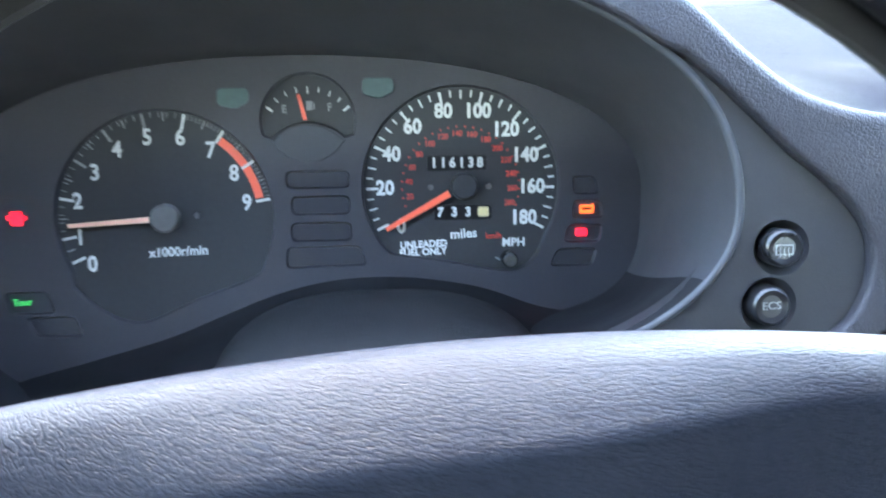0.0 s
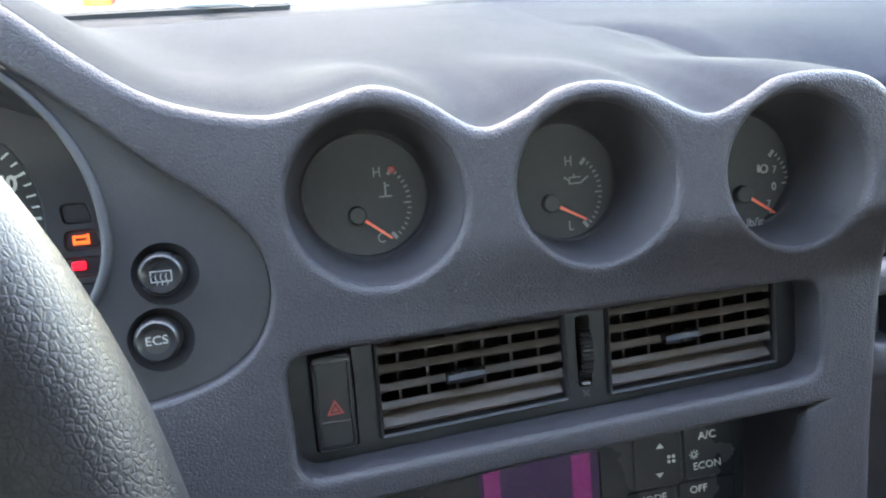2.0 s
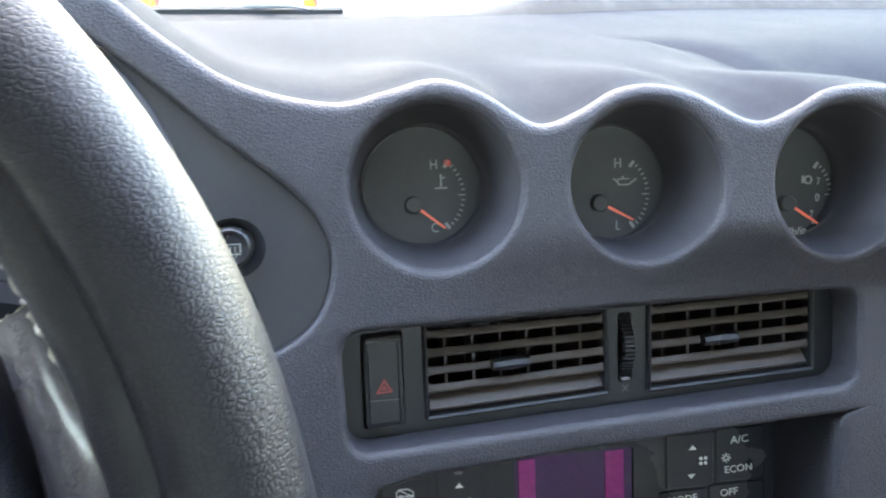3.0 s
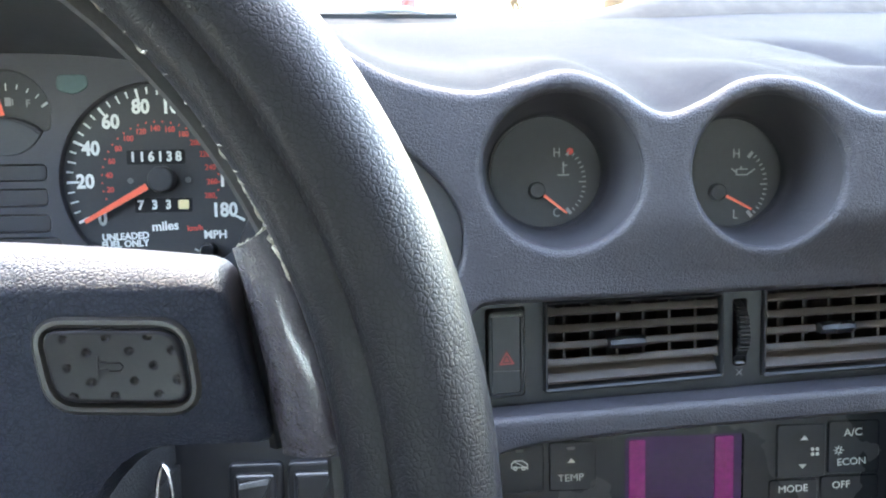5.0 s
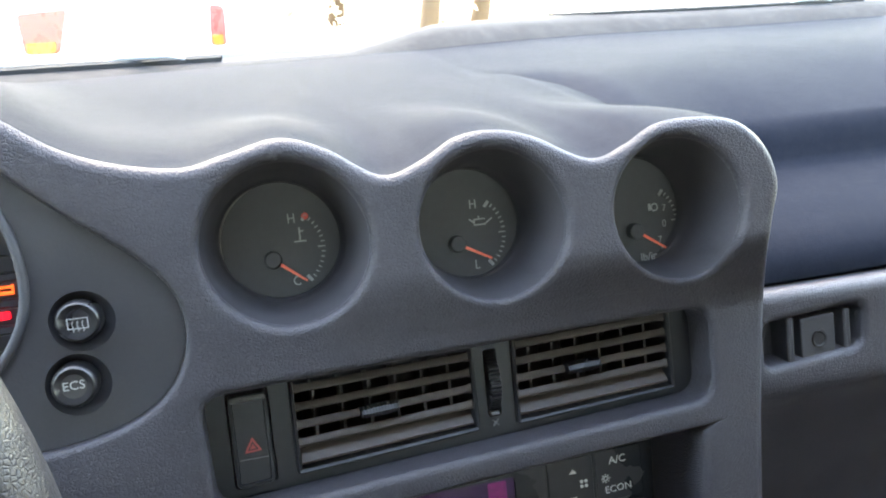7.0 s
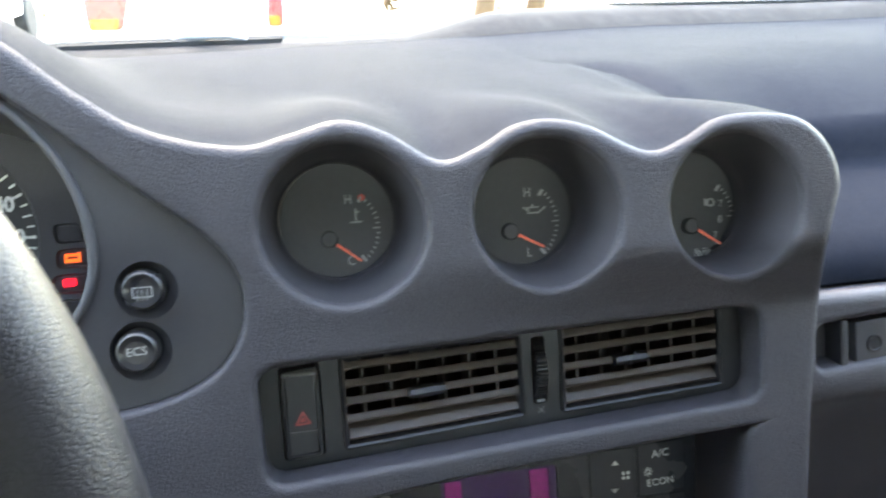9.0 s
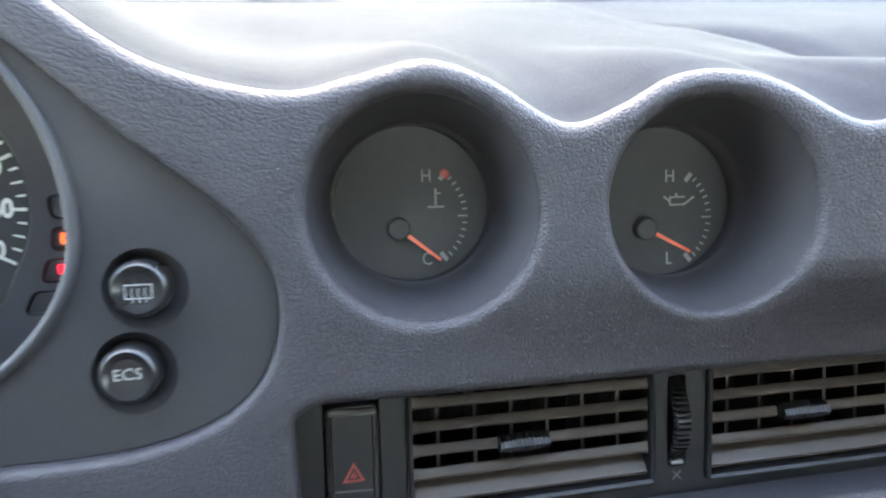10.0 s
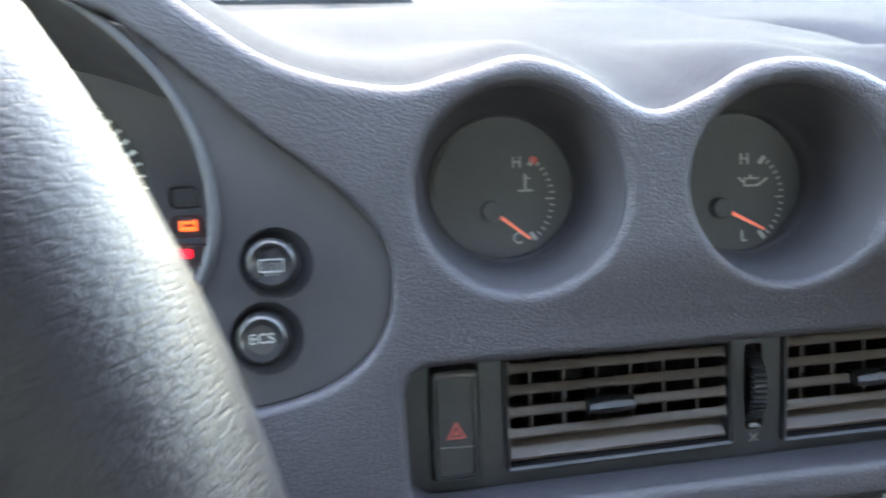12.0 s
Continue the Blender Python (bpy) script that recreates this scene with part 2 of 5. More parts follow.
def slab(bm, loop, w0, w1, bevel=0.0006, steps=3):
    """A solid from w0 (back) to w1 (front) with a rounded front edge."""
    loops = [at_w(loop, w0), at_w(loop, w1 - bevel)]
    for i in range(1, steps + 1):
        a = i / steps * math.pi / 2
        loops.append(at_w(inset(loop, bevel * (1 - math.cos(a))), w1 - bevel + bevel * math.sin(a)))
    loft(bm, loops, cap0=True, cap1=True)


def ring(bm, c, r0, r1, w0, w1, n=64):
    loft(bm, [at_w(circle(*c, r, n), w) for r, w in ((r0, w0), (r0, w1), (r1, w1), (r1, w0), (r0, w0))])


def tick(bm, cx, cy, ang, r0, r1, width, w, taper=1.0):
    d, s = Vector((math.cos(radians(ang)), math.sin(radians(ang)))), Vector((-math.sin(radians(ang)), math.cos(radians(ang))))
    c = Vector((cx, cy))
    q = [c + d * r0 - s * width * taper / 2, c + d * r1 - s * width / 2, c + d * r1 + s * width / 2, c + d * r0 + s * width * taper / 2]
    lo = [bm.verts.new((p.x, p.y, w)) for p in q]
    hi = [bm.verts.new((p.x, p.y, w + 0.0003)) for p in q]
    bm.faces.new(hi)
    for i in range(4):
        bm.faces.new((lo[i - 1], lo[i], hi[i], hi[i - 1]))


def text_mesh(bm, body, x, y, w, size, ang=0.0, sx=1.0, bold=0.0):
    """Lettering centred at x, y in the plane at w, standing 0.3 mm proud."""
    cu = bpy.data.curves.new("lettering", "FONT")
    cu.body, cu.size, cu.align_x, cu.align_y, cu.extrude = body, size, "CENTER", "CENTER", 0.00015
    cu.offset = bold
    cu.resolution_u = 3
    ob = bpy.data.objects.new("lettering", cu)
    scene.collection.objects.link(ob)
    dg = bpy.context.evaluated_depsgraph_get()
    me = bpy.data.meshes.new_from_object(ob.evaluated_get(dg))
    me.transform(Matrix.Translation((x, y, w + 0.00015)) @ Matrix.Rotation(radians(ang), 4, "Z") @ Matrix.Diagonal((sx, 1, 1, 1)))
    bm.from_mesh(me)
    bpy.data.objects.remove(ob)
    bpy.data.curves.remove(cu)
    bpy.data.meshes.remove(me)


def lettering(name, items, mat, parent, label=""):
    for it in items:
        bm = bmesh.new()
        text_mesh(bm, *it)
        ob = part(name, bm, mat, parent, label, smooth=False)
    return ob


def bar(bm, x0, y0, x1, y1, w, h=0.0003):
    loft(bm, [[(x0, y0, z), (x1, y0, z), (x1, y1, z), (x0, y1, z)] for z in (w, w + h)], cap1=True)


def tube(bm, path, radii, n=10):
    """A tube along 3D points."""
    loops = []
    for i, p in enumerate(path):
        p = Vector(p)
        d = (Vector(path[min(i + 1, len(path) - 1)]) - Vector(path[max(i - 1, 0)])).normalized()
        side = d.orthogonal().normalized() if i == 0 else (side - d * side.dot(d)).normalized()
        up = d.cross(side)
        r = radii[i] if isinstance(radii, (list, tuple)) else radii
        loops.append([p + side * r * math.cos(2 * math.pi * k / n) + up * r * math.sin(2 * math.pi * k / n) for k in range(n)])
    loft(bm, loops, cap0=True, cap1=True)


def turned(p):
    """The pods' side of the fascia, turned a little towards the driver."""
    u, v, w = p
    tw = 0.105 * (u - 0.265) if u > 0.305 else 0.105 * 0.04 * max(0.0, (u - 0.225) / 0.08) ** 2
    tw *= smooth01((v - 0.046) / 0.036)
    k = 1 - tw / 0.33
    return (0.262 + (u - 0.262) * k, 0.105 + (v - 0.105) * k, w + tw)


def turn_pods(bm):
    for u in (0.225, 0.245, 0.260, 0.275, 0.290, 0.305):
        bmesh.ops.bisect_plane(bm, geom=bm.verts[:] + bm.edges[:] + bm.faces[:], plane_co=(u, 0, 0), plane_no=(1, 0, 0))
    for v in (0.046, 0.053, 0.060, 0.067, 0.074, 0.082):
        bmesh.ops.bisect_plane(bm, geom=bm.verts[:] + bm.edges[:] + bm.faces[:], plane_co=(0, v, 0), plane_no=(0, 1, 0))
    for v in bm.verts:
        v.co = turned(v.co)
    bmesh.ops.triangulate(bm, faces=bm.faces)


def smooth01(t):
    t = min(max(t, 0.0), 1.0)
    return t * t * (3 - 2 * t)


# ---- dashboard ----
FACE_W = 0.010
LIP = 0.0058
POD_LIP = 0.0045
# Upper edge of the fascia: the hood over the instruments, then three gauge pods.
CREST = spline([(-0.40, 0.125), (-0.30, 0.128), (-0.235, 0.142), (-0.195, 0.170), (-0.14, 0.205), (-0.08, 0.225), (-0.015, 0.233), (0.05, 0.228),
                (0.11, 0.212), (0.150, 0.189), (0.178, 0.166), (0.205, 0.1485), (0.240, 0.140), (0.262, 0.144), (0.284, 0.1490), (0.304, 0.1430),
                (0.327, 0.1295), (0.345, 0.1342), (0.362, 0.1432), (0.380, 0.1455), (0.400, 0.1412), (0.428, 0.1285), (0.447, 0.1335), (0.464, 0.1420),
                (0.487, 0.1440), (0.511, 0.140), (0.527, 0.126), (0.5330, 0.107), (0.528, 0.087), (0.520, 0.053), (0.514, 0.0), (0.510, -0.06), (0.506, -0.14)], 7)
PODS = [(0.2825, 0.1020, 0.0362), (0.3775, 0.1003, 0.0358), (0.4745, 0.0985, 0.0355)]
OPEN_C = (-0.018, 0.100)


def opening(a, b_up, b_low, n=96, p_low=2.2):
    """The egg-shaped mouth round the instruments."""
    out = []
    for i in range(n):
        t = 2 * math.pi * i / n
        c, s = math.cos(t), math.sin(t)
        p = 2.2 if s > 0 else p_low
        b = b_up if s > 0 else b_low + 0.045 * smooth01((0.55 - c) / 0.9)
        out.append((OPEN_C[0] + a * abs(c) ** (2 / p) * (1 if c > 0 else -1), OPEN_C[1] + b * abs(s) ** (2 / p) * (1 if s > 0 else -1)))
    return out


MOUTH = opening(0.196, 0.107, 0.084)
PANEL_OUTER = spline([(0.150, 0.165), (0.171, 0.148), (0.197, 0.1245), (0.220, 0.105), (0.233, 0.088), (0.2365, 0.071), (0.233, 0.055), (0.223, 0.042), (0.205, 0.033), (0.180, 0.0285), (0.145, 0.027)], 5)
# The hole in the fascia: mouth and switch panel together, counter-clockwise.
left_arc = [p for p in MOUTH if p[0] < 0.120 or (p[0] < 0.150 and p[1] > 0.166)]
left_arc = sorted([p for p in left_arc if p[1] >= 0.10], key=lambda p: -p[0]) + sorted([p for p in left_arc if p[1] < 0.10], key=lambda p: p[0])
FASCIA_HOLE = left_arc + PANEL_OUTER[::-1]
FASCIA_HOLE = [p for i, p in enumerate(FASCIA_HOLE) if (Vector(p) - Vector(FASCIA_HOLE[i - 1])).length > 0.0012]
VENT_HOLE = rounded([(0.240, -0.0125), (0.4845, 0.001), (0.4845, 0.0475), (0.2385, 0.0405)], 0.011, 6)

dashboard = thing("dashboard", "dark grey grained vinyl dashboard with three gauge pods", "dashboard")

# fascia: flat skin with rounded lips into the holes and over the crest
bm = bmesh.new()
crest_in = []
for i, p in enumerate(CREST):
    a, b = Vector(CREST[max(i - 1, 0)]), Vector(CREST[min(i + 1, len(CREST) - 1)])
    t = (b - a).normalized()
    crest_in.append((p[0] + t.y * LIP, p[1] - t.x * LIP))
LEDGE = [(0.497, -0.0095), (0.485, -0.0100), (0.44, -0.0122), (0.34, -0.0172), (0.27, -0.0222), (0.252, -0.0265), (0.243, -0.040), (0.240, -0.06), (0.240, -0.14)]
right_low = [p for p in crest_in if p[1] > -0.008 or p[0] < 0.3]
outer = right_low + LEDGE + [(0.10, -0.14), (-0.40, -0.14)]
pod_lips = [circle(c[0], c[1], c[2] + POD_LIP, 64) for c in PODS]
vent_lip = inset(VENT_HOLE, -0.0038)
plate(bm, outer, [inset(FASCIA_HOLE, -0.003), *pod_lips, vent_lip], FACE_W)
for c in PODS:
    loops = []
    for k in range(7):
        a = k / 6 * math.pi / 2
        r = POD_LIP
        loops.append(at_w(circle(c[0], c[1], c[2] + r * (1 - math.sin(a)), 64), FACE_W - r * (1 - math.cos(a))))
    loft(bm, loops)
loops = []
for k in range(6):
    a = k / 5 * math.pi / 2
    r = 0.0038
    loops.append(at_w(inset(VENT_HOLE, -r * (1 - math.sin(a))), FACE_W - r * (1 - math.cos(a))))
loops.append(at_w(VENT_HOLE, -0.016))
loft(bm, loops)
loops = []
for k in range(5):
    a = k / 4 * math.pi / 2
    loops.append(at_w(inset(FASCIA_HOLE, -0.003 * (1 - math.sin(a))), FACE_W - 0.003 * (1 - math.cos(a))))
loops.append(at_w(FASCIA_HOLE, -0.012))
loft(bm, loops)
# ledge under the vents, rolling back to the climate panel
rolls = []
for k in range(9):
    a = k / 8 * math.pi / 2
    rolls.append([(p[0], p[1] - 0.0045 * math.sin(a) if i < 6 else p[1], FACE_W - 0.016 * (1 - math.cos(a)) - (0.0 if i < 6 else 0.004 * math.sin(a))) for i, p in enumerate(LEDGE)])
rolls.append([(p[0] + (0.004 if i >= 5 else 0), p[1] - (0.0065 if i < 6 else 0), -0.050) for i, p in enumerate(LEDGE)])
loft(bm, rolls, closed=False)
# right cheek beside the climate panel
side = sorted([right_low[-1]] + [p for p in crest_in if p[1] <= -0.008 and p[0] > 0.3], key=lambda p: -p[1])
CHEEK = ((0.0, 0.0), (0.3, 0.0), (0.6, 0.0), (0.8, 0.0004), (0.9, 0.0016), (0.96, 0.004), (0.99, 0.008), (1.0, 0.014), (0.98, 0.056))
cheek_rows = [[] for k in CHEEK]
step = side[0][1] - LEDGE[0][1]
for j in range(31):
    v = LEDGE[0][1] + (side[-1][1] - LEDGE[0][1]) * (j / 30) ** 1.8
    at = min(v + step * (1 - smooth01(j / 10)), side[0][1])
    u1 = next((a[0] + (b[0] - a[0]) * (a[1] - at) / max(a[1] - b[1], 1e-6) for a, b in zip(side, side[1:]) if b[1] <= at <= a[1]), side[-1][0])
    fall = smooth01((LEDGE[0][1] - v) / 0.008)
    u0 = LEDGE[0][0] + (0.4745 - LEDGE[0][0]) * fall ** 0.3 - 0.02 * max(0, -0.03 - v)
    for row, (t, back) in zip(cheek_rows, CHEEK):
        row.append((u1 + (u0 - u1) * t, v + (at - v) * (1 - min(t, 1.0)), FACE_W - back * fall))
loft(bm, cheek_rows, closed=False)
turn_pods(bm)
part("fascia", bm, VINYL, dashboard)

# crest lip, dash top and the right side of the stack
FLAT_Z = 1.012


def base_edge(x):
    """Where the dash top meets the windscreen."""
    s = max(x - 0.08, -0.75)
    return 0.56 + 0.60 * s - 0.26 * s * s if s > 0 else 0.56 + 0.55 * s * (1 + 0.25 * s)


def edge_rise(x):
    """How far the dash top climbs (or falls) to its far edge."""
    return 0.013 - 0.012 * smooth01(x / 0.5) - 0.011 * smooth01((x - 0.5) / 0.5)


def top_height(x, y):
    far = base_edge(x)
    return FLAT_Z + edge_rise(x) * smooth01((y - 0.36) / max(far - 0.36, 0.1)) - 0.004 * math.sin(3.2 * x + 1.0)


def roll_drop(x, y):
    """How far the passenger pad has rolled down at its near side; the roll starts wider away from the stack."""
    span = 0.070 + 0.140 * smooth01((x - 0.46) / 0.3)
    return 0.030 * smooth01((x - 0.475) / 0.15) * min(max((0.450 + span - y) / span, 0.0), 1.35) ** 1.8


def passenger_height(x, y):
    """The rolled pad before the passenger."""
    return top_height(x, y) - 0.0012 - min(roll_drop(x, y), 0.06)


bm = bmesh.new()
rows = []
for i, p in enumerate(CREST):
    q = crest_in[i]
    row = []
    for k in range(7):
        a = k / 6 * math.pi / 2
        t = math.sin(a)
        row.append(to_world(*turned((q[0] + (p[0] - q[0]) * t, q[1] + (p[1] - q[1]) * t, FACE_W - LIP * (1 - math.cos(a))))))
    start = row[-1]
    if p[1] < 0.100 and p[0] > 0.5:
        end = start + Vector((0.02, 0.16, 0.0))
        for k in range(1, 15):
            row.append(start.lerp(end, k / 14))
    else:
        turn = smooth01((p[0] - 0.505) / 0.02)
        far = base_edge(min(p[0], 0.6))
        depth = (far + 0.02 - start.y) * (1 - turn) + 0.16 * turn
        for k in range(1, 15):
            t = (k / 14) ** 1.5
            y = start.y + depth * t
            x = start.x + 0.02 * turn * t
            hood = 0.16 + 0.14 * smooth01((0.25 - p[0]) / 0.14)
            sink = smooth01((p[0] - 0.415) / 0.04)
            goal = top_height(x, y) * (1 - sink) + (passenger_height(x, y) + 0.0008 - 0.0018 * smooth01((p[0] - 0.455) / 0.05) - 0.006 * turn) * sink
            z = start.z + (goal - start.z) * smooth01((y - start.y) / (hood - 0.02 * turn))
            dome = max(0.0, (y - start.y) / 0.06)
            z += 0.0028 * smooth01((p[0] - 0.18) / 0.06) * (1 - smooth01((p[0] - 0.43) / 0.06)) * dome * math.exp(1 - dome) if dome < 4 else 0.0
            row.append(Vector((x, y, z)))
    rows.append(row)
# The crest takes the paler vinyl copy, for its lit edge.
loft(bm, [row[:5] for row in rows], closed=False)
inv = DASH.inverted()
bmesh.ops.transform(bm, matrix=inv, verts=bm.verts)
part("crest_roll", bm, VINYL, dashboard)
bm = bmesh.new()
loft(bm, [row[4:] for row in rows], closed=False)
bmesh.ops.transform(bm, matrix=inv, verts=bm.verts)
part("top_pad", bm, VINYL_TOP, dashboard, "dusty vinyl top pad, darkened and tinted blue for reflected sky")

# passenger side: top roll, shelf and gap
bm = bmesh.new()
rows = []
for i in range(84):
    x = 0.452 + i * 0.010
    far = base_edge(x) + 0.02
    sway = 0.03 * smooth01((x - 0.55) / 0.5)
    prof = []
    for k in range(12):
        y = far + (0.575 - far) * k / 11
        prof.append((y, passenger_height(x, y)))
    prof += [(0.575 - 0.125 * k / 16, passenger_height(x, 0.575 - 0.125 * k / 16)) for k in range(1, 17)]
    prof += [(0.443, 0.974), (0.438, 0.965), (0.4345, 0.958), (0.431, 0.9535), (0.424, 0.9515), (0.405, 0.949), (0.380, 0.944), (0.358, 0.937),
             (0.343, 0.930), (0.3355, 0.922), (0.334, 0.914), (0.338, 0.909), (0.352, 0.907)]
    dip = 0.014 * (1 - smooth01((x - 0.492) / 0.05))
    rows.append([Vector((x, y + sway * 0.6, z - dip * (1 - smooth01((y - 0.50) / 0.09)))) for y, z in prof])
loft(bm, rows, closed=False)
bmesh.ops.transform(bm, matrix=inv, verts=bm.verts)
part("passenger_pad", bm, VINYL_TOP, dashboard)

# glove compartment lid with recessed latch
glove = thing("glove_box", "grey grained vinyl glove box lid with recessed black latch", "glove box")
bm = bmesh.new()
GW = -0.020
glove_outer = rounded([(0.505, -0.16), (1.15, -0.16), (1.15, 0.044), (0.505, 0.044)], 0.008, 5)
latch_hole = rounded([(0.5395, 0.0015), (0.6035, 0.006), (0.606, 0.0305), (0.5395, 0.0265)], 0.006, 5)
plate(bm, inset(glove_outer, 0.007), [inset(latch_hole, -0.005)], GW)
loops = [at_w(inset(glove_outer, 0.007 * (1 - math.sin(k / 6 * math.pi / 2))), GW - 0.007 * (1 - math.cos(k / 6 * math.pi / 2))) for k in range(7)]
loops.append(at_w(glove_outer, GW - 0.05))
loft(bm, loops)
loops = [at_w(inset(latch_hole, -0.005 * (1 - math.sin(k / 5 * math.pi / 2))), GW - 0.005 * (1 - math.cos(k / 5 * math.pi / 2))) for k in range(6)]
loops.append(at_w(inset(latch_hole, 0.002), GW - 0.017))
loft(bm, loops, cap1=True)
# below the latch the lid falls away towards the knees
for v in (-0.006, -0.010, -0.014, -0.018, -0.024, -0.032):
    bmesh.ops.bisect_plane(bm, geom=bm.verts[:] + bm.edges[:] + bm.faces[:], plane_co=(0, v, 0), plane_no=(0, 1, 0))
for v in bm.verts:
    fall = max(0.0, -0.006 - v.co.y)
    v.co.z -= 0.75 * fall * smooth01(fall / 0.022)
bmesh.ops.triangulate(bm, faces=bm.faces)
part("lid", bm, VINYL, glove)
bm = bmesh.new()
slab(bm, rounded([(0.5655, 0.0015), (0.5885, 0.003), (0.5885, 0.0265), (0.5655, 0.0255)], 0.001, 3), GW - 0.017, GW - 0.004, 0.0008)
latch = part("latch", bm, PANEL, glove, "black plastic paddle latch")
bm = bmesh.new()
ring(bm, (0.5775, 0.0125), 0.0040, 0.0050, GW - 0.004, GW - 0.0034, 32)
loft(bm, [at_w(circle(0.5775, 0.0125, r, 32), w) for r, w in ((0.0040, GW - 0.0035), (0.0035, GW - 0.00395))], cap1=True)
part("keyhole", bm, DARK, latch)
for x0, x1 in ((0.5555, 0.5605), (0.5940, 0.5990)):
    bm = bmesh.new()
    slab(bm, box_loop(x0, 0.001, x1, 0.0275, 0.0015, 3), GW - 0.017, GW - 0.003, 0.0015)
    part("latch_guide", bm, PANEL, glove)

# ---- instrument shroud and cluster ----
CW = -0.113
bm = bmesh.new()
prev = []
for k in range(13):
    t = k / 12
    s = smooth01(t)
    lp = opening(0.196 - 0.002 * s, 0.107 - 0.030 * s, 0.084 - 0.006 * s, p_low=2.2 + 1.8 * s)
    prev.append(at_w(lp, 0.004 - (0.004 - CW + 0.004) * t))
# Split the shroud: the lower run gets the colour with shade in it.
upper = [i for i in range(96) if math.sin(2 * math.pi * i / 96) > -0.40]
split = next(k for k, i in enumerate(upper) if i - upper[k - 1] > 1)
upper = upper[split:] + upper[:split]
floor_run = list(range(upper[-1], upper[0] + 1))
loft(bm, [[row[i] for i in upper] for row in prev], closed=False)
lip = [at_w(opening(0.196 + 0.002 * math.cos(a), 0.107 + 0.002 * math.cos(a), 0.084 + 0.002 * math.cos(a)), 0.004 + 0.002 * math.sin(a)) for a in [k / 6 * math.pi for k in range(7)]]
loft(bm, lip)
part("instrument_shroud", bm, SHROUD, dashboard, "smooth dark grey shroud round the instruments")
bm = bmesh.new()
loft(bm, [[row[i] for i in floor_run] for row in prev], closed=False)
part("shroud_floor", bm, SHROUD_SHADED, dashboard, "lower instrument shroud, blackened for shade")

cluster = thing("instrument_cluster", "black instrument cluster with tachometer, fuel gauge and speedometer", "instrument cluster")
TC, TR = (-0.0955, 0.0885), 0.0605
SC, SR = (0.0712, 0.1035), 0.0572
FC, FR = (-0.0145, 0.1415), 0.0268
tach_loop = circle(*TC, TR, 60, -22, 208) + [tuple(p) for p in spline([(-0.1490, 0.0500), (-0.1370, 0.0385), (-0.1260, 0.0315), (-0.1145, 0.0285), (-0.1040, 0.0305), (-0.0800, 0.0410), (-0.0520, 0.0510), (-0.0435, 0.0560)], 3)]
speed_loop = circle(*SC, SR, 66, -30, 206) + [tuple(p) for p in spline([(0.0225, 0.0730), (0.0270, 0.0675), (0.0335, 0.0640), (0.0600, 0.0600), (0.0870, 0.0545), (0.1000, 0.0535), (0.1090, 0.0565), (0.1160, 0.0635)], 3)]
fuel_loop = circle(*FC, FR, 36, -18, 198) + [(FC[0] + 0.028 * math.cos(radians(a)), FC[1] - 0.0295 + 0.028 * math.sin(radians(a))) for a in (136, 125, 112, 100, 90, 80, 68, 55, 44)]
slots = [box_loop(-0.0285, 0.1035, 0.0080, 0.1140, 0.0045), box_loop(-0.0258, 0.0885, 0.0078, 0.0998, 0.0045),
         box_loop(-0.0265, 0.0733, 0.0085, 0.0848, 0.0045), rounded([(-0.0300, 0.0578), (0.0170, 0.0590), (0.0130, 0.0712), (-0.0290, 0.0712)], 0.0045)]
side_slots = [rounded([(0.1360, 0.0975), (0.1520, 0.0975), (0.1490, 0.1085), (0.1350, 0.1085)], 0.004), rounded([(0.1350, 0.0835), (0.1545, 0.0835), (0.1525, 0.0945), (0.1360, 0.0945)], 0.004),
              rounded([(0.1300, 0.0695), (0.1525, 0.0695), (0.1540, 0.0805), (0.1330, 0.0805)], 0.004), rounded([(0.1220, 0.0555), (0.1480, 0.0555), (0.1510, 0.0665), (0.1265, 0.0665)], 0.004),
              rounded([(-0.1840, 0.0355), (-0.1580, 0.0355), (-0.1620, 0.0490), (-0.1860, 0.0490)], 0.004), rounded([(-0.1700, 0.0220), (-0.1440, 0.0220), (-0.1480, 0.0345), (-0.1760, 0.0345)], 0.004)]
bm = bmesh.new()
outline = opening(0.1945, 0.078, 0.079, p_low=4.0)
holes = [tach_loop, speed_loop, fuel_loop, *slots, *side_slots]
plate(bm, outline, holes, CW)
for h in holes:
    small = h in slots or h in side_slots
    loft(bm, [at_w(h, CW), at_w(inset(h, 0.0009), CW - 0.0012), at_w(inset(h, 0.0011), CW - (0.002 if small else 0.005))])
part("faceplate", bm, PLATE, cluster, "dark purple-grey plastic faceplate")
DW = CW - 0.004

# tachometer
bm = bmesh.new()
loft(bm, [at_w(inset(tach_loop, -0.001), DW - 0.001), at_w(inset(tach_loop, -0.001), DW)], cap1=True)
tach = part("tachometer_dial", bm, DIAL, cluster, "black dial with white numerals to 9")


def tach_angle(k):
    """Degrees on the dial for k thousand revolutions."""
    return 205.0 - 14.0 * k if k < 1 else 191.0 - (k - 1) * 22.7


bm = bmesh.new()
for k in range(0, 91):
    if k < 10 and k % 5:
        continue
    major, mid = k % 10 == 0, k % 5 == 0
    if not mid and k < 60:
        if k % 2:
            continue
    r0 = TR - (0.0095 if major else 0.0065 if mid else 0.0045)
    tick(bm, *TC, tach_angle(k / 10), r0, TR - 0.0018, 0.0014 if major else 0.0007 if mid else 0.0004, DW)
part("scale", bm, GREY_PRINT, tach, smooth=False, kind="stuff")
bm = bmesh.new()
for k in (0, 10, 20, 60, 70, 80, 90):
    tick(bm, *TC, tach_angle(k / 10), TR - 0.0098, TR - 0.0018, 0.0015, DW + 0.0002)
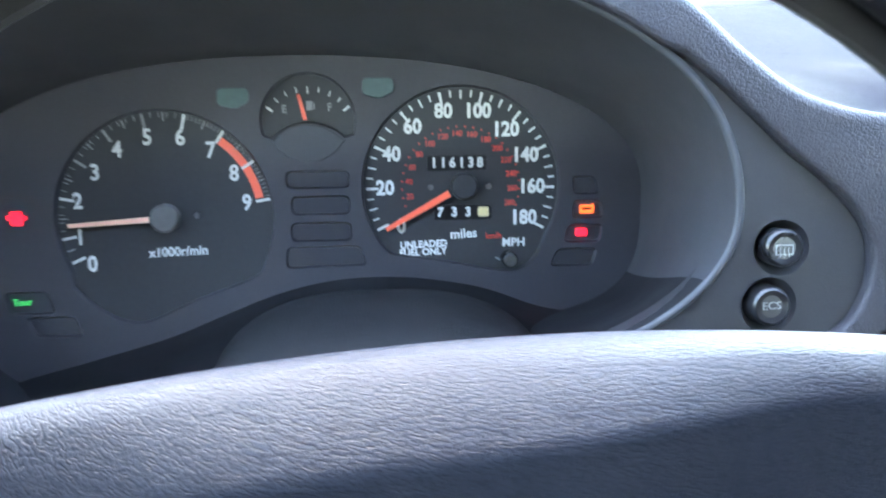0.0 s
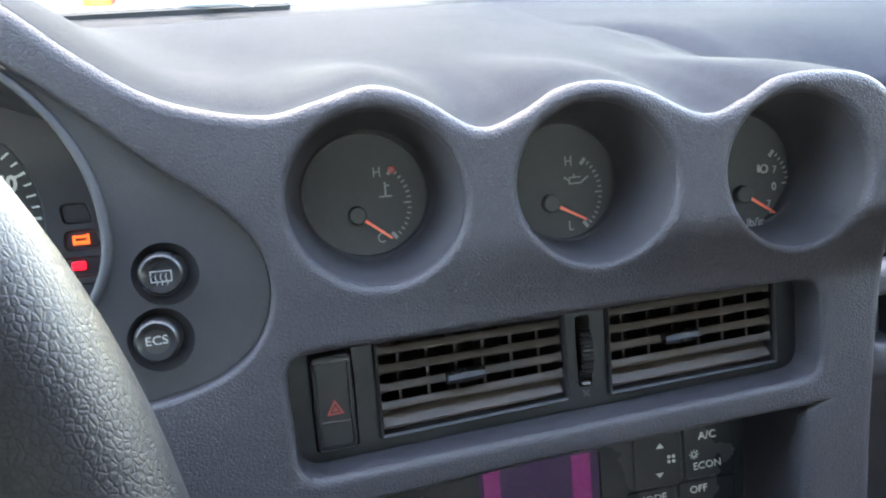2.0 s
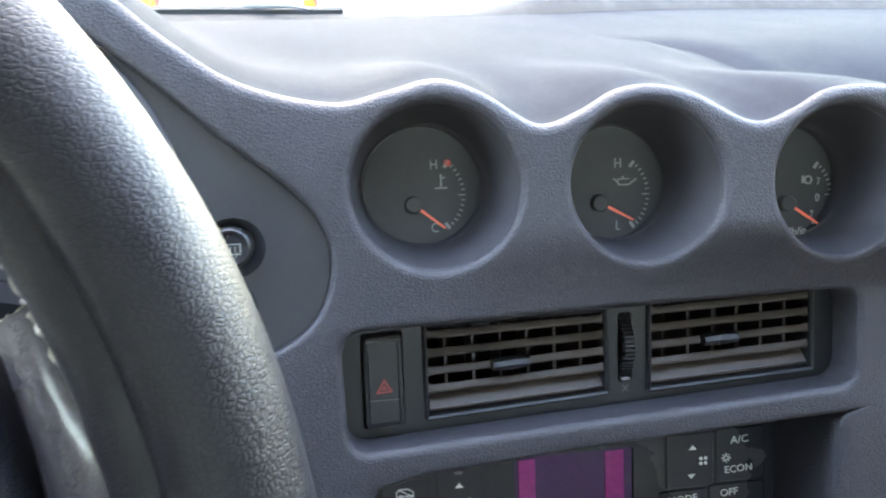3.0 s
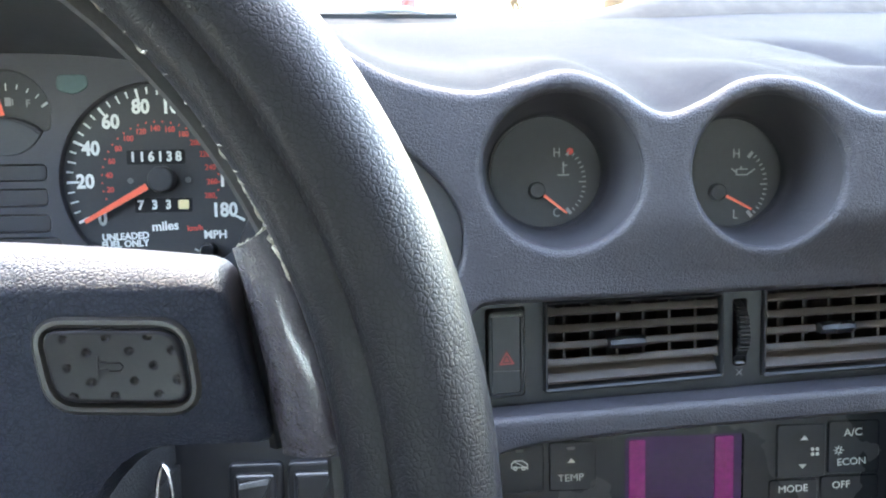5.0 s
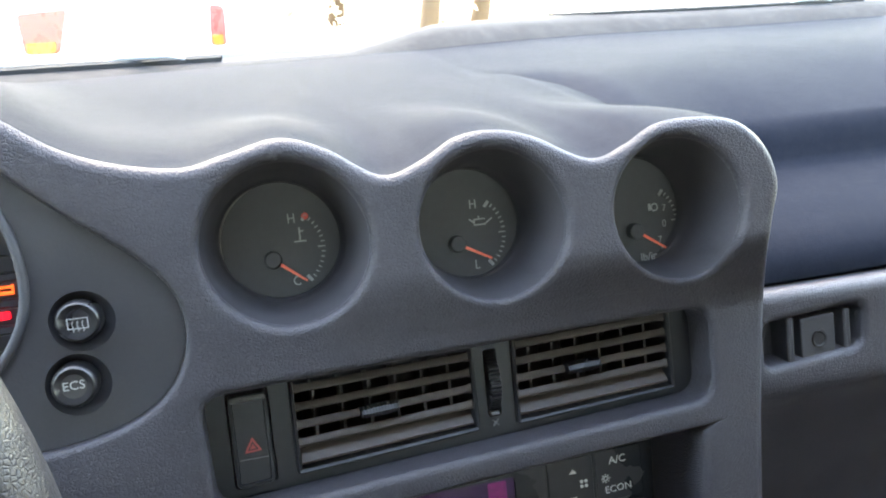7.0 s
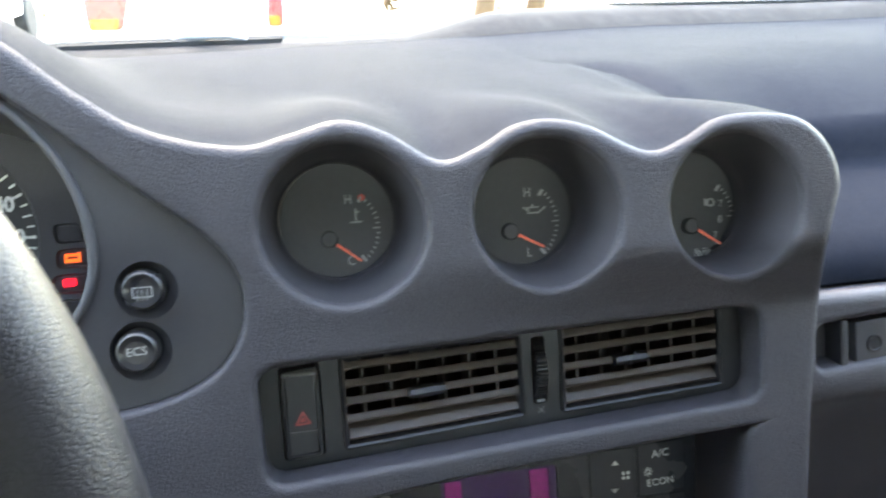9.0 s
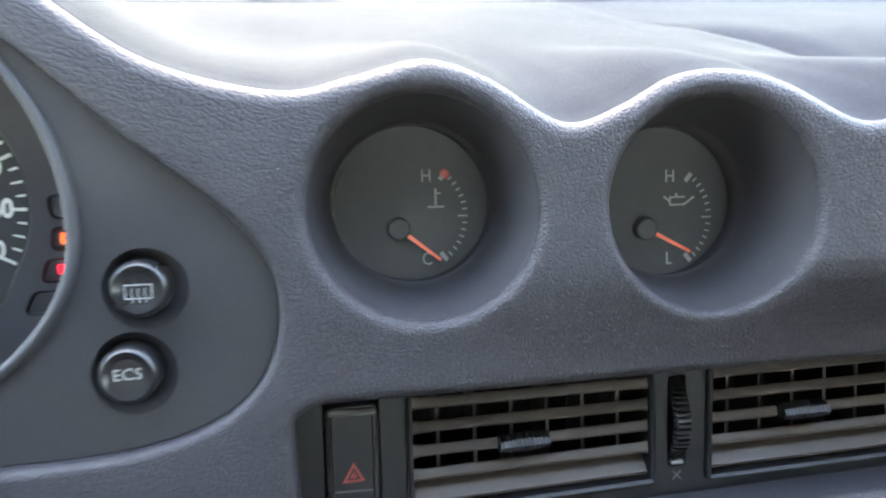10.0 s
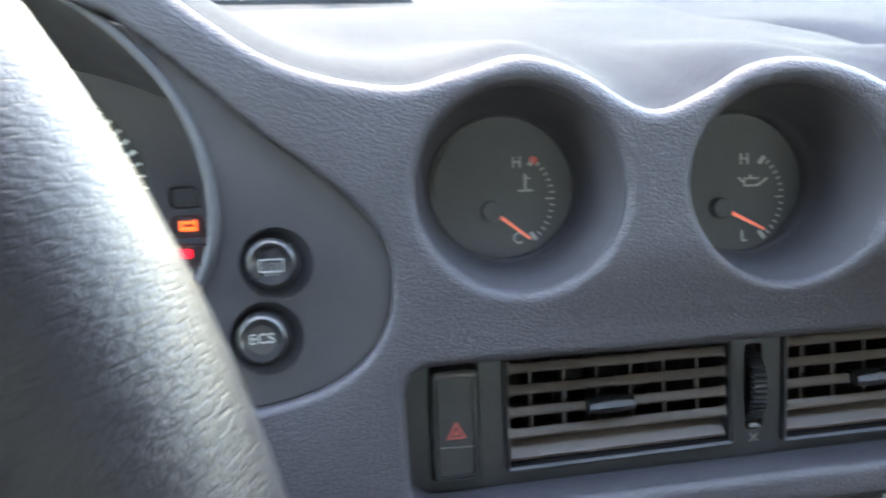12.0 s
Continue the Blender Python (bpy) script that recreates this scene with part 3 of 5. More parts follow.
part("bright_scale", bm, WHITE, tach, smooth=False, kind="stuff")
bm = bmesh.new()
arc0, arc1 = [], []
for i in range(25):
    a = tach_angle(7.05 + (8.92 - 7.05) * i / 24)
    arc0.append((TC[0] + (TR - 0.0098) * math.cos(radians(a)), TC[1] + (TR - 0.0098) * math.sin(radians(a)), DW + 0.0003))
    arc1.append((TC[0] + (TR - 0.0052) * math.cos(radians(a)), TC[1] + (TR - 0.0052) * math.sin(radians(a)), DW + 0.0003))
loft(bm, [arc0, arc1], closed=False)
part("red_line", bm, NEEDLE, tach, "red warning band")
nums = []
for k in range(10):
    a = tach_angle(k)
    r = 0.0455 if k > 2 else 0.0490
    nums.append((str(k), TC[0] + r * math.cos(radians(a)) + (0.002 if k == 0 else 0), TC[1] + r * math.sin(radians(a)) - (0.005 if k == 0 else 0.001 if k == 1 else 0), DW, 0.0125, 0, 0.85, 0.0003))
lettering("numeral", nums, WHITE, tach)
lettering("lettering", [("x1000r/min", -0.0900, 0.0690, DW, 0.0074, 2, 0.95, 0.0002)], WHITE, tach)
bm = bmesh.new()
tick(bm, *TC, 183.5, 0.004, 0.0530, 0.0022, DW + 0.004, 1.5)
part("needle", bm, NEEDLE_PALE, tach, "pale orange needle")
bm = bmesh.new()
slab(bm, circle(*TC, 0.0080, 40), DW, DW + 0.0075, 0.0015)
part("needle_cap", bm, HUBCAP, tach)
bm = bmesh.new()
slab(bm, circle(TC[0] + 0.0170, TC[1] + 0.0010, 0.0017, 16), DW, DW + 0.0015, 0.0005)
part("stop_pin", bm, HUBCAP, tach)

# speedometer
bm = bmesh.new()
loft(bm, [at_w(inset(speed_loop, -0.001), DW - 0.001), at_w(inset(speed_loop, -0.001), DW)], cap1=True)
speedo = part("speedometer_dial", bm, DIAL, cluster, "black dial with white numerals to 180")


def mph_angle(s):
    """Degrees on the dial at s miles an hour."""
    return 207.0 - s * (207.0 + 27.5) / 180.0


bm = bmesh.new()
for s in range(0, 181, 5):
    major = s % 20 == 0
    mid = s % 10 == 0
    tick(bm, *SC, mph_angle(s), SR - (0.0100 if major else 0.0076 if mid else 0.0066), SR - 0.0028, 0.0016 if major else 0.0011, DW, 0.75)
part("scale", bm, WHITE, speedo, smooth=False, kind="stuff")
nums = []
for s in range(0, 181, 20):
    a = mph_angle(s)
    r = 0.0436 if s <= 100 else 0.0412
    nums.append((str(s), SC[0] + r * math.cos(radians(a)) + (0.004 if s == 0 else 0), SC[1] + r * math.sin(radians(a)) - (0.003 if s == 0 else 0), DW, 0.0114, 0, 0.9, 0.0004))
lettering("numeral", nums, WHITE, speedo)
nums = []
for s in range(20, 281, 20):
    a = mph_angle(s * 0.6214)
    nums.append((str(s), SC[0] + 0.0300 * math.cos(radians(a)), SC[1] + 0.0300 * math.sin(radians(a)), DW, 0.0046, 0, 0.9, 0.0001))
lettering("kilometre_numeral", nums, RED_PRINT, speedo, "small red numeral")
bm = bmesh.new()
for s in range(0, 281, 10):
    tick(bm, *SC, mph_angle(s * 0.6214), 0.0335, 0.0345, 0.0009, DW)
part("kilometre_scale", bm, RED_PRINT, speedo, smooth=False, kind="stuff")
# odometer and trip windows
for name, x0, y0, x1, y1 in (("odometer_window", 0.0520, 0.1125, 0.0860, 0.1210), ("trip_window", 0.0555, 0.0840, 0.0890, 0.0925)):
    bm = bmesh.new()
    slab(bm, box_loop(x0, y0, x1, y1, 0.0008, 2), DW - 0.0005, DW + 0.0004, 0.0002)
    part(name, bm, DARK, speedo)
lettering("odometer_digit", [(c, 0.0558 + 0.00530 * i, 0.1168, DW + 0.0005, 0.0078, 0, 0.9, 0.0003) for i, c in enumerate("116138")], WHITE, speedo)
lettering("trip_digit", [(c, x, 0.0884, DW + 0.0005, 0.0074, 0, 0.9, 0.0003) for c, x in (("7", 0.0590), ("3", 0.0672), ("3", 0.0752))], WHITE, speedo)
bm = bmesh.new()
slab(bm, box_loop(0.0808, 0.0857, 0.0872, 0.0913, 0.0014, 3), DW, DW + 0.0009, 0.0003)
part("trip_tenths_drum", bm, YELLOW, speedo, "yellow tenths drum")
lettering("lettering", [("miles", 0.0725, 0.0757, DW, 0.0076, 3, 1.0, 0.0002), ("UNLEADED", 0.0492, 0.0700, DW, 0.0056, 2, 0.95, 0.0002), ("FUEL ONLY", 0.0488, 0.0655, DW, 0.0056, 2, 0.95, 0.0002), ("MPH", 0.1018, 0.0700, DW, 0.0068, 0, 1.0, 0.0002)], WHITE, speedo)
lettering("kilometre_lettering", [("km/h", 0.0900, 0.0742, DW, 0.0046, 2, 1.0, 0.0001)], RED_PRINT, speedo)
bm = bmesh.new()
tick(bm, *SC, mph_angle(-1.5), 0.008, SR - 0.0075, 0.0026, DW + 0.004, 1.5)
part("needle", bm, NEEDLE, speedo, "orange-red needle at zero")
bm = bmesh.new()
slab(bm, circle(SC[0] + 0.0016, SC[1], 0.0078, 40), DW, DW + 0.0070, 0.0015)
part("needle_cap", bm, DIAL, speedo)
for dx in (-0.0175, 0.0160):
    bm = bmesh.new()
    slab(bm, circle(SC[0] + dx, SC[1] - 0.0005, 0.0017, 16), DW, DW + 0.0012, 0.0004)
    part("dial_screw", bm, HUBCAP, speedo)

# fuel gauge
bm = bmesh.new()
loft(bm, [at_w(inset(fuel_loop, -0.001), DW - 0.001), at_w(inset(fuel_loop, -0.001), DW)], cap1=True)
fuel = part("fuel_gauge_dial", bm, DIAL, cluster, "small black fuel dial")
bm = bmesh.new()
for i in range(9):
    tick(bm, FC[0], FC[1] - 0.010, 142 - i * 13, 0.0262 if i % 4 else 0.0250, 0.0292, 0.0013 if i % 8 == 0 else 0.0006, DW)
part("scale", bm, WHITE, fuel, smooth=False, kind="stuff")
lettering("lettering", [("E", -0.0278, 0.1480, DW, 0.0062, 0, 0.9, 0.0001), ("F", -0.0025, 0.1488, DW, 0.0062, 0, 0.9, 0.0001)], GREY_PRINT, fuel)
bm = bmesh.new()
bar(bm, -0.0155, 0.1475, -0.0120, 0.1525, DW)
bar(bm, -0.0115, 0.1480, -0.0108, 0.1515, DW)
part("pump_symbol", bm, GREY_PRINT, fuel, smooth=False)
bm = bmesh.new()
tick(bm, -0.0155, 0.1395, 103, 0.0025, 0.0170, 0.0018, DW + 0.0025, 1.3)
part("needle", bm, NEEDLE, fuel)
bm = bmesh.new()
cap = [(FC[0] + 0.0265 * math.cos(radians(a)), FC[1] - 0.0290 + 0.0268 * math.sin(radians(a))) for a in (44, 55, 68, 80, 90, 100, 112, 125, 136)] + circle(FC[0], FC[1], 0.0230, 20, 202, 338)
slab(bm, cap, CW - 0.003, CW + 0.0010, 0.0006)
part("blanking_cap", bm, SHROUD, fuel)

# lamp slots and warning lights
for h in slots + side_slots:
    bm = bmesh.new()
    slab(bm, inset(h, 0.0012), CW - 0.0025, CW - 0.0012, 0.0003)
    part("indicator_lens", bm, LENS_DARK, cluster)
for x, y in ((0.0248, 0.1592), (-0.0550, 0.1542)):
    bm = bmesh.new()
    slab(bm, rounded([(x - 0.009, y - 0.0035), (x + 0.001, y - 0.006), (x + 0.009, y - 0.002), (x + 0.0085, y + 0.0055), (x - 0.0085, y + 0.0055)], 0.003), CW, CW + 0.0008, 0.0004)
    part("turn_signal_lens", bm, LENS_GREEN, cluster, "unlit greenish lens")
bm = bmesh.new()
for q in ((0.1400, 0.0868, 0.1482, 0.0880), (0.1400, 0.0880, 0.1412, 0.0916), (0.1470, 0.0880, 0.1482, 0.0922), (0.1412, 0.0902, 0.1470, 0.0916), (0.1412, 0.0880, 0.1470, 0.0887)):
    bar(bm, *q, CW + 0.0002)
part("orange_warning_light", bm, LAMP_ORANGE, cluster, "lit orange seat-shaped warning light", smooth=False)
bm = bmesh.new()
slab(bm, box_loop(0.1378, 0.0736, 0.1445, 0.0778, 0.0010, 3), CW - 0.001, CW + 0.0006, 0.0002)
part("red_warning_light", bm, LAMP_RED, cluster, "lit red warning light")
bm = bmesh.new()
bar(bm, -0.1783, 0.0862, -0.1723, 0.0938, CW + 0.0002)
bar(bm, -0.1804, 0.0893, -0.1702, 0.0916, CW + 0.0002)
part("door_warning_light", bm, LAMP_RED, cluster, "lit red open-door warning light", smooth=False)
lettering("tour_light", [("Tour", -0.1760, 0.0428, CW + 0.0002, 0.0056, 2, 0.9, 0.0)], LAMP_GREEN, cluster, "lit green word")
bm = bmesh.new()
slab(bm, circle(0.0985, 0.0610, 0.0045, 24), CW - 0.004, CW + 0.006, 0.001)
part("trip_knob", bm, BUTTON, cluster)
bm = bmesh.new()
tick(bm, 0.0935, 0.0605, 150, 0.0005, 0.0035, 0.0010, CW + 0.001)
part("trip_knob_mark", bm, GREY_PRINT, cluster, smooth=False)

# arched trim under the cluster
bm = bmesh.new()
ARCH = spline([(-0.205, -0.020), (-0.189, -0.006), (-0.137, 0.0085), (-0.096, 0.020), (-0.064, 0.0325), (-0.033, 0.0440), (0.0, 0.0510), (0.038, 0.0515), (0.081, 0.0445), (0.115, 0.0325), (0.140, 0.0285), (0.165, 0.0300), (0.180, 0.0420)], 5)
prof = [(0.000, CW + 0.0004), (0.0006, CW + 0.0022), (-0.0010, CW + 0.0040), (-0.004, CW + 0.0065), (-0.010, CW + 0.016), (-0.016, CW + 0.034), (-0.022, CW + 0.060), (-0.030, CW + 0.085), (-0.10, CW + 0.09)]
loft(bm, [[(p[0], p[1] + dv, w) for p in ARCH] for dv, w in prof], closed=False)
part("lower_trim", bm, DARK, dashboard, "black arched trim below the instruments")

# steering column cover
column = thing("steering_column_cover", "black textured steering column cover behind the wheel", "column cover")
bm = bmesh.new()
loops = []
for k in range(15):
    t = k / 14
    w = -0.075 + 0.195 * t
    lp = []
    for i in range(33):
        a = math.pi * (i / 32)
        c, s = math.cos(a), math.sin(a)
        hw, hh = 0.092 - 0.014 * t, 0.075 - 0.016 * t
        lp.append((0.024 + hw * abs(c) ** 0.75 * (1 if c > 0 else -1), -0.018 + hh * abs(s) ** 0.8 - 0.012 * t + (-0.010 if k == 0 else 0), w))
    loops.append(lp)
loft(bm, loops, closed=False, cap0=True, cap1=True)
part("upper_shell", bm, COLUMN, column)

bm = bmesh.new()
loft(bm, [[(0.024 + s * (0.0935 - 0.014 * t), -0.019 - 0.012 * t - dz, -0.075 + 0.196 * t) for s, dz in ((-1, 0.0), (-1, 0.02), (-0.9, 0.045), (-0.5, 0.062), (0, 0.066), (0.5, 0.062), (0.9, 0.045), (1, 0.02), (1, 0.0))] for t in (0, 0.25, 0.5, 0.75, 1.0)], cap0=True, cap1=True)
part("lower_shell", bm, COLUMN, column)


# ---- switch panel beside the instruments ----
switches = thing("switch_panel", "matte black crescent switch panel with two round push buttons", "switch panel")
PW = 0.004
BTN = [(0.1962, 0.0800), (0.1915, 0.0540)]
mouth_right = [p for p in MOUTH if p[0] > 0.118]
mouth_right = sorted(mouth_right, key=lambda p: p[1])
mouth_right = [p for p in mouth_right if 0.032 < p[1] < 0.163]
crescent = [(p[0], p[1]) for p in inset(PANEL_OUTER[::-1], 0.0004)][1:-1] + [(p[0] + 0.0022, p[1]) for p in reversed(mouth_right)]
crescent = [p for i, p in enumerate(crescent) if (Vector(p) - Vector(crescent[i - 1])).length > 0.0008]
bm = bmesh.new()
plate(bm, crescent, [circle(c[0] + 0.001, c[1] - 0.0005, 0.0128, 40) for c in BTN], PW)
loft(bm, [at_w(crescent, PW), at_w(crescent, -0.02)])
for c in BTN:
    loft(bm, [at_w(circle(c[0] + 0.001, c[1] - 0.0005, 0.0128, 40), PW), at_w(circle(c[0] + 0.0006, c[1] - 0.0003, 0.0120, 40), PW - 0.0012), at_w(circle(c[0], c[1], 0.0098, 40), PW - 0.0045), at_w(circle(c[0], c[1], 0.0090, 40), PW - 0.005)], cap1=True)
part("panel", bm, PANEL, switches)
for n, c in enumerate(BTN):
    bm = bmesh.new()
    loft(bm, [at_w(circle(*c, r, 40), PW + w) for r, w in ((0.0088, -0.006), (0.0088, 0.0034), (0.0084, 0.0048), (0.0074, 0.0056), (0.0066, 0.0054), (0.0050, 0.0047), (0.0, 0.0046))][:6], cap1=True)
    b = part("push_button", bm, BUTTON, switches)
    if n == 0:
        bm = bmesh.new()
        x, y, z = c[0], c[1] - 0.0008, PW + 0.0047
        for q in ((-0.0040, -0.0023, 0.0040, -0.0019), (-0.0040, 0.0019, 0.0040, 0.0023), (-0.0040, -0.0019, -0.0036, 0.0019), (0.0036, -0.0019, 0.0040, 0.0019)):
            bar(bm, x + q[0], y + q[1], x + q[2], y + q[3], z)
        for dx in (-0.0019, 0.0, 0.0019):
            tube(bm, [(x + dx + 0.0003 * math.sin(k * 1.4), y - 0.0034 + k * 0.0009, z + 0.0002) for k in range(6)], 0.00017, 5)
        part("defroster_symbol", bm, GREY_PRINT, b, smooth=False)
    else:
        lettering("lettering", [("ECS", c[0], c[1] + 0.0002, PW + 0.0047, 0.0050, 2, 1.05, 0.0)], GREY_PRINT, b)

# ---- three auxiliary gauges ----
DIALW = -0.035
GAUGES = [("temperature", "H", "C", -38.0), ("oil", "H", "L", -28.0), ("boost", "", "", -33.0)]
for (kind, hi, lo, turn), (gx, gy, gr) in zip(GAUGES, PODS):
    words = {"temperature": "round coolant temperature gauge sunk in a grey dashboard pod", "oil": "round oil pressure gauge sunk in a grey dashboard pod", "boost": "round boost gauge marked lb/in sunk in a grey dashboard pod"}[kind]
    g = thing("gauge", words, "gauge", group="auxiliary gauges")
    bm = bmesh.new()
    loft(bm, [at_w(circle(gx, gy, r, 64), w) for r, w in ((gr, FACE_W - POD_LIP), (gr - 0.0003, FACE_W - 0.009), (gr - 0.0030, -0.010), (gr - 0.0055, -0.026), (gr - 0.0062, -0.0295), (gr - 0.0072, -0.0305), (gr - 0.0076, -0.0365))])
    turn_pods(bm)
    part("bore", bm, BORE, g)
    shift = Vector(turned((gx, gy, 0))) - Vector((gx, gy, 0))
    bm = bmesh.new()
    loft(bm, [at_w(circle(gx, gy, gr - 0.0072, 64), DIALW - 0.002), at_w(circle(gx, gy, gr - 0.0072, 64), DIALW)], cap1=True)
    d = part("dial", bm, DIAL, g)
    ax, ay, pvx, pvy = {"temperature": (-0.0010, -0.0040, -0.0060, -0.0080), "oil": (0.0000, -0.0045, -0.0055, -0.0080), "boost": (0.0075, -0.0085, 0.0025, -0.0120)}[kind]
    ax, ay, px, py = gx + ax, gy + ay, gx + pvx, gy + pvy
    bm = bmesh.new()
    for i in range(15):
        a = -52 + i * 7.4
        big = i in (0, 7, 14)
        tick(bm, ax, ay, a, 0.0168 if big else 0.0186, 0.0204, 0.0016 if i in (0, 14) else 0.0006, DIALW)
    part("scale", bm, GREY_PRINT, d, smooth=False, kind="stuff")
    if kind != "boost":
        lettering("lettering", [(hi, gx + 0.0045, gy + 0.0105, DIALW, 0.0066, 0, 0.85, 0.0), (lo, gx + 0.0042, gy - 0.0195, DIALW, 0.0066, 0, 0.85, 0.0)], GREY_PRINT, d)
        bm = bmesh.new()
        sx, sy = gx + 0.0078, gy + 0.0015
        if kind == "oil":
            bar(bm, sx - 0.0035, sy - 0.0016, sx + 0.0025, sy - 0.0009, DIALW)
            bar(bm, sx - 0.0035, sy + 0.0012, sx + 0.0025, sy + 0.0018, DIALW)
            bar(bm, sx - 0.0035, sy - 0.0009, sx - 0.0029, sy + 0.0012, DIALW)
            tick(bm, sx + 0.0022, sy - 0.0012, 35, 0.0, 0.0048, 0.0007, DIALW)
            tick(bm, sx - 0.0034, sy, 140, 0.0, 0.0030, 0.0007, DIALW)
            bar(bm, sx - 0.0012, sy + 0.0018, sx - 0.0004, sy + 0.0030, DIALW)
        else:
            bar(bm, sx - 0.0004, sy - 0.0015, sx + 0.0004, sy + 0.0045, DIALW)
            bar(bm, sx - 0.0030, sy - 0.0024, sx + 0.0030, sy - 0.0017, DIALW)
            bar(bm, sx + 0.0004, sy + 0.0025, sx + 0.0020, sy + 0.0031, DIALW)
        part("symbol", bm, GREY_PRINT, d, smooth=False)
        if kind == "temperature":
            bm = bmesh.new()
            slab(bm, circle(gx + 0.0112, gy + 0.0112, 0.0017, 16), DIALW, DIALW + 0.0003, 0.0001)
            part("hot_mark", bm, RED_PRINT, d, "red hot mark")
    else:
        lettering("lettering", [("7", gx + 0.0205, gy - 0.0020, DIALW, 0.0050, 0, 0.9), ("0", gx + 0.0200, gy - 0.0100, DIALW, 0.0056, 0, 0.9), ("7", gx + 0.0170, gy - 0.0180, DIALW, 0.0050, 0, 0.9), ("lb/in", gx + 0.0100, gy - 0.0260, DIALW, 0.0058, 2, 1.0)], GREY_PRINT, d)
        bm = bmesh.new()
        ring(bm, (gx + 0.0150, gy - 0.0010), 0.0014, 0.0022, DIALW, DIALW + 0.0003, 16)
        bar(bm, gx + 0.0115, gy - 0.0025, gx + 0.0128, gy + 0.0012, DIALW)
        part("symbol", bm, GREY_PRINT, d, smooth=False)
    bm = bmesh.new()
    tick(bm, px, py, turn, 0.0035, 0.0188, 0.0010, DIALW + 0.003, 1.5)
    part("needle", bm, NEEDLE, d, "orange-red needle at the low end")
    bm = bmesh.new()
    slab(bm, circle(px, py, 0.0042, 28), DIALW, DIALW + 0.0040, 0.001)
    part("needle_cap", bm, DIAL, d)
    d.location = shift + Vector({"temperature": (0.0043, 0.0, 0.0), "oil": (0.0013, -0.0008, 0.0), "boost": (-0.0022, 0.0010, 0.0)}[kind])

# ---- centre vents with hazard switch ----
vents = thing("air_vent_unit", "black plastic centre air vent unit with dusty brown slats", "air vent")
VW = -0.010
frames = [[(0.2755, -0.0055), (0.3650, -0.0005), (0.3645, 0.0415), (0.2755, 0.0395)], [(0.3840, -0.0010), (0.4730, 0.0040), (0.4725, 0.0475), (0.3845, 0.0435)]]
bez = rounded([(0.2395, -0.0130), (0.4850, 0.0005), (0.4850, 0.0480), (0.2380, 0.0410)], 0.0115, 6)
haz = rounded([(0.2475, -0.0075), (0.2668, -0.0065), (0.2668, 0.0375), (0.2475, 0.0365)], 0.002, 4)
thumb = rounded([(0.3698, 0.0045), (0.3772, 0.0048), (0.3772, 0.0385), (0.3698, 0.0382)], 0.002, 4)
bm = bmesh.new()
fr = [rounded(f, 0.0022, 4) for f in frames]
plate(bm, bez, [*fr, haz, thumb], VW)
loft(bm, [at_w(bez, VW), at_w(bez, VW - 0.006)])
for h in (*fr, haz, thumb):
    loft(bm, [at_w(h, VW), at_w(inset(h, 0.0004), VW - 0.0004), at_w(inset(h, 0.0005), VW - (0.085 if h in fr else 0.028))], cap1=True)
part("bezel", bm, DARK, vents)


def quad_point(f, s, t):
    a, b = Vector(f[0]).lerp(Vector(f[1]), s), Vector(f[3]).lerp(Vector(f[2]), s)
    return a.lerp(b, t)


